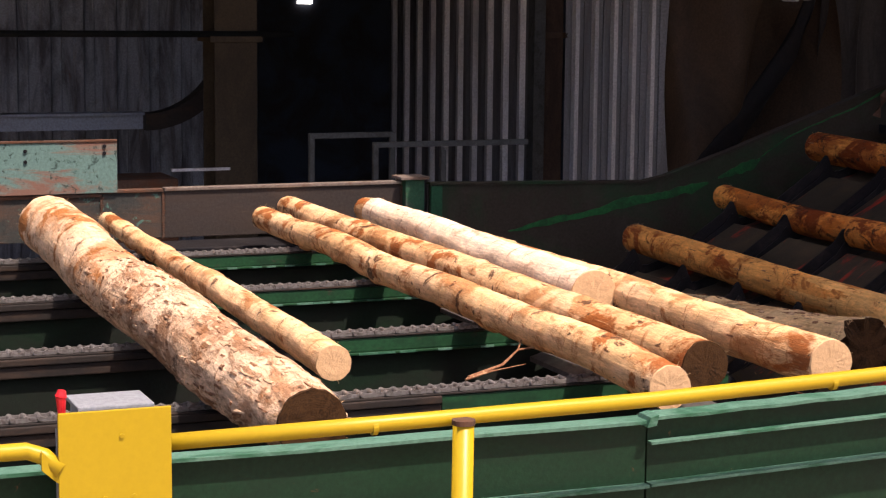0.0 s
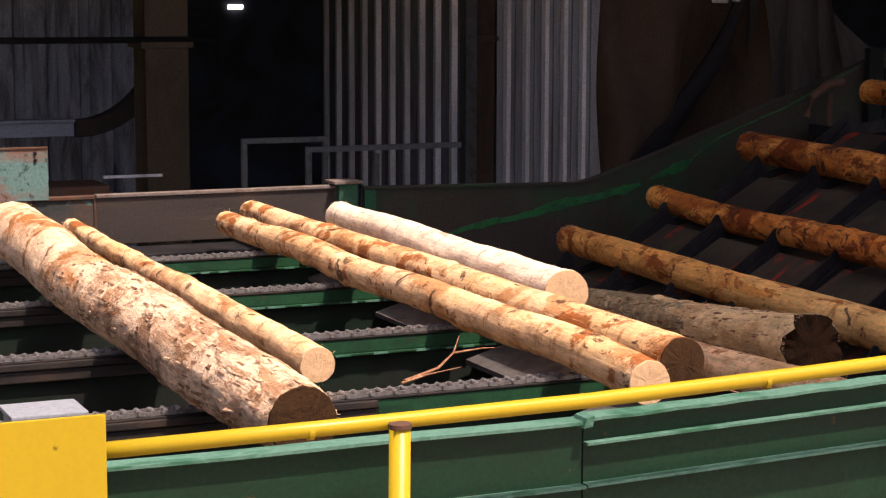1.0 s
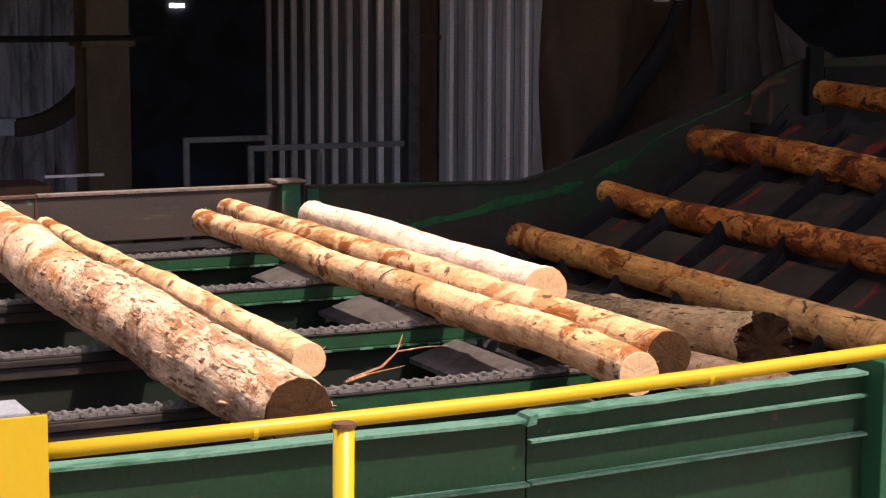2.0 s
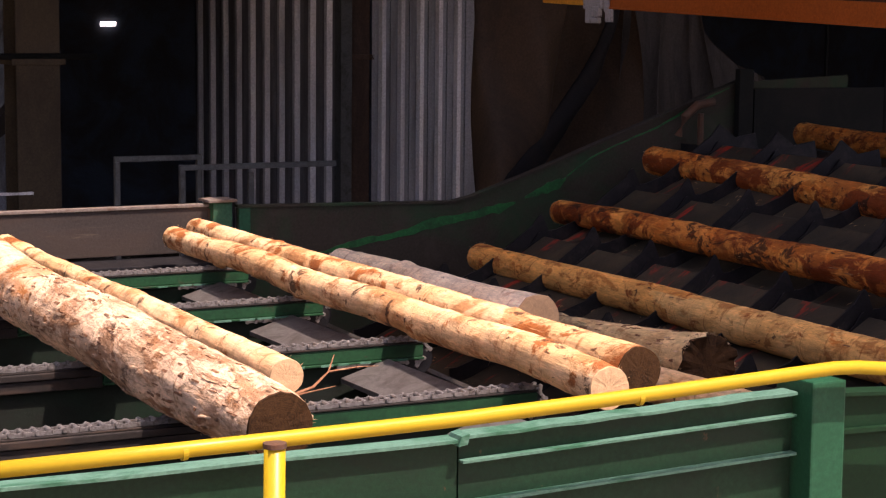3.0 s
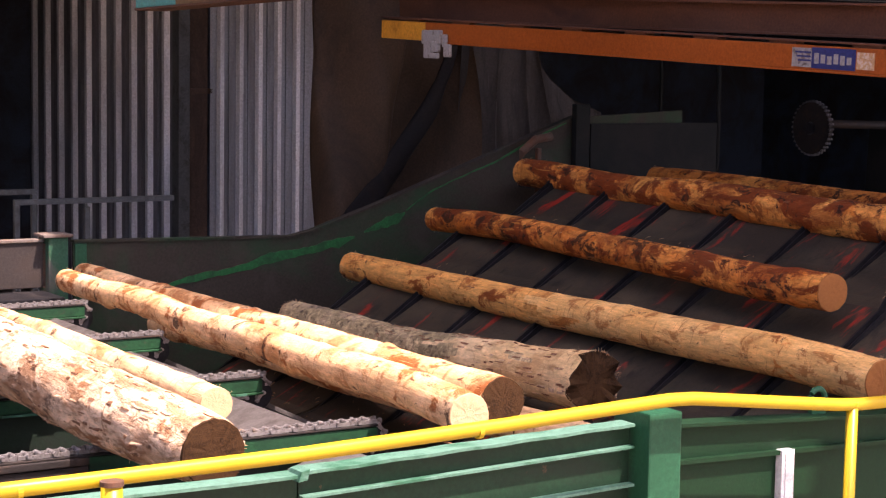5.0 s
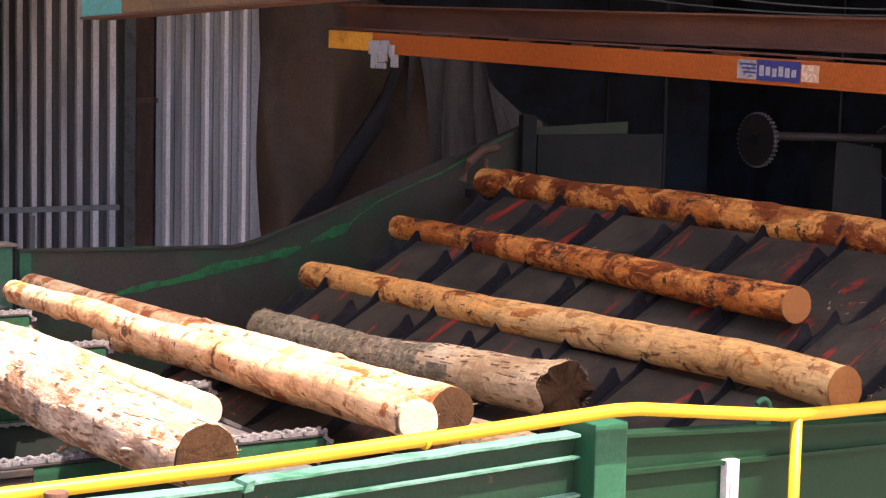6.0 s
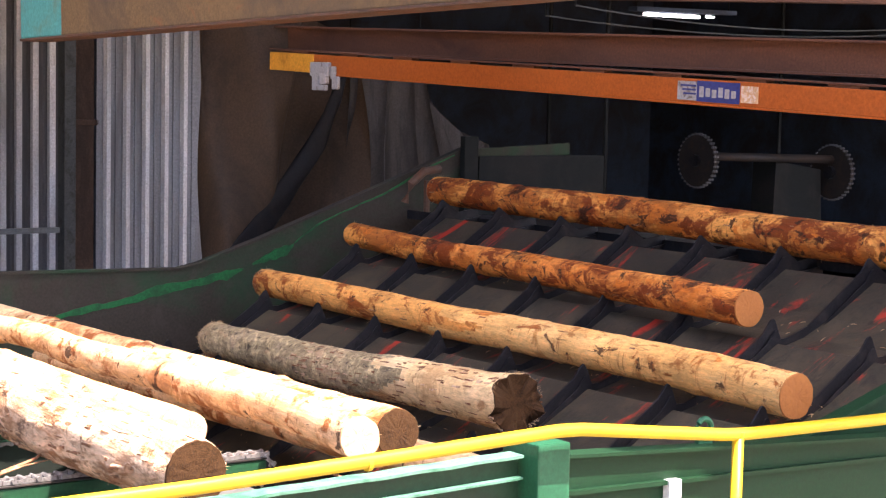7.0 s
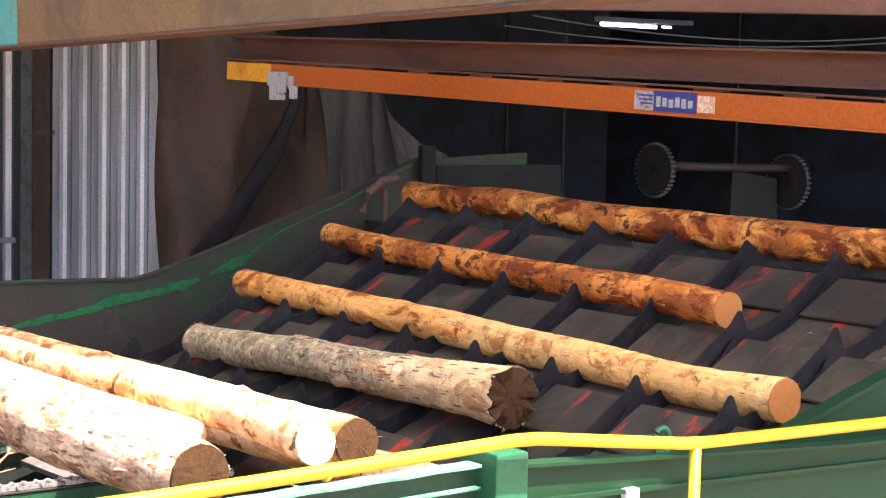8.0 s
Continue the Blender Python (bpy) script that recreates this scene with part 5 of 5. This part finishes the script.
    near, far = (3.76, 5.70, 0.09), (3.80, 10.68, 0.075)
    walk(LOG_FALLING, [(0.0, log_pose(near, far, 0)), (0.4, log_pose(moved(near, 0.065), moved(far, 0.065), 0)), (0.6, log_pose(moved(near, 0.14), moved(far, 0.17, -0.02), 30)),
                       (0.75, log_pose(moved(near, 0.30, -0.10), moved(far, 0.38, -0.12), 80)), (0.95, log_pose(moved(near, 0.62, -0.26), moved(far, 0.78, -0.36), 150)),
                       (1.15, log_pose(moved(near, 0.70, -0.31), moved(far, 0.88, -0.44), 175)), (1.7, log_pose(moved(near, 0.72, -0.31), moved(far, 0.90, -0.45), 180)),
                       (2.8, log_pose(moved(near, 0.86, -0.28), moved(far, 0.94, -0.38), 230)), (8.0, log_pose(moved(near, 0.86, -0.28), moved(far, 0.94, -0.38), 230))])
    # time, x and z of the near end, x and z of the far end
    for ob, y0, y1, turn, rows in (
        (LOG_AMBER, 5.80, 10.45, 0, ((0.0, 5.395, -0.205, 5.455, -0.127), (1.7, 5.405, -0.205, 5.462, -0.123), (2.2, 5.51, -0.18, 5.57, -0.12), (2.8, 5.625, -0.135, 5.69, -0.14), (3.5, 5.675, -0.088, 5.737, -0.103), (4.6, 5.825, 0.0, 5.887, 0.012), (5.2, 5.885, 0.015, 5.955, 0.01), (5.8, 5.945, 0.018, 6.015, 0.0), (6.0, 5.972, 0.02, 6.03, 0.02), (6.5, 6.005, 0.045, 6.075, 0.065), (7.0, 6.032, 0.069, 6.114, 0.107), (7.5, 6.045, 0.08, 6.125, 0.125), (7.8, 6.14, 0.105, 6.186, 0.178), (8.0, 6.229, 0.073, 6.275, 0.163))),
        (LOG_RED, 6.62, 10.47, 50, ((0.0, 5.89, 0.066, 6.08, 0.105), (1.7, 5.895, 0.072, 6.086, 0.115), (2.2, 5.99, 0.11, 6.19, 0.13), (2.8, 6.08, 0.14, 6.288, 0.124), (3.5, 6.11, 0.165, 6.318, 0.149), (4.6, 6.292, 0.285, 6.499, 0.293), (5.2, 6.37, 0.262, 6.585, 0.28), (5.8, 6.443, 0.242, 6.663, 0.28), (6.0, 6.472, 0.258, 6.687, 0.297), (6.5, 6.51, 0.297, 6.735, 0.342), (7.0, 6.546, 0.332, 6.783, 0.387), (7.5, 6.56, 0.345, 6.80, 0.40), (7.8, 6.644, 0.388, 6.855, 0.460), (8.0, 6.690, 0.362, 6.93, 0.446))),
        (LOG_UPPER, 5.55, 10.55, 0, ((0.0, 6.70, 0.245, 6.80, 0.395), (1.7, 6.715, 0.255, 6.812, 0.42), (2.2, 6.82, 0.28, 6.92, 0.43), (2.8, 6.935, 0.30, 7.037, 0.42), (3.5, 6.985, 0.315, 7.087, 0.448), (4.6, 7.16, 0.465, 7.263, 0.575), (5.2, 7.22, 0.465, 7.32, 0.56), (5.8, 7.275, 0.465, 7.38, 0.55), (6.0, 7.315, 0.48, 7.415, 0.569), (6.5, 7.36, 0.53, 7.46, 0.615), (7.0, 7.405, 0.575, 7.505, 0.655), (7.5, 7.42, 0.59, 7.52, 0.67), (7.8, 7.475, 0.63, 7.575, 0.692), (8.0, 7.544, 0.635, 7.644, 0.687))),
    ):
        walk(ob, [(t, log_pose((xa, y0, za), (xb, y1, zb), turn + STEP_ROLL[t])) for t, xa, za, xb, zb in rows])
    x, z = step(2)
    rows = []
    for t, dx, dz, roll in ((0.0, 0.31, 0.065, 0), (1.7, 0.32, 0.07, 0), (2.0, 0.42, 0.05, 35), (2.3, 0.60, -0.02, 90), (2.7, 0.81, -0.07, 140), (3.5, 0.85, -0.12, 160), (4.7, 0.90, -0.14, 190), (5.0, 0.99, -0.16, 215), (5.3, 1.16, -0.30, 260), (5.7, 1.60, -0.57, 330), (6.0, 1.75, -0.58, 360), (8.0, 1.80, -0.58, 370)):
        rows.append((t, log_pose((x + dx, 5.9, z + dz - 0.03), (x + dx, 10.5, z + dz + 0.04), roll)))
    walk(LOG_TOP, rows)
    walk(lifter, [(t, pose(dx, 0, dz)) for t, dx, dz in ((0.0, 0, -0.005), (1.7, 0, -0.005), (2.2, 0.02, 0.04), (2.8, 0.02, 0.035), (3.05, 0.015, 0.025), (3.2, -0.03, -0.03), (3.5, -0.10, -0.09), (3.9, -0.06, -0.08), (4.6, -0.01, -0.06), (5.5, 0, -0.06), (5.8, -0.04, -0.07), (6.0, -0.17, -0.125), (6.4, -0.15, -0.11), (6.8, -0.04, -0.05), (7.1, 0, -0.015), (7.5, 0, -0.005), (7.75, 0.02, 0.030), (8.0, 0.06, 0.055))])


motions()
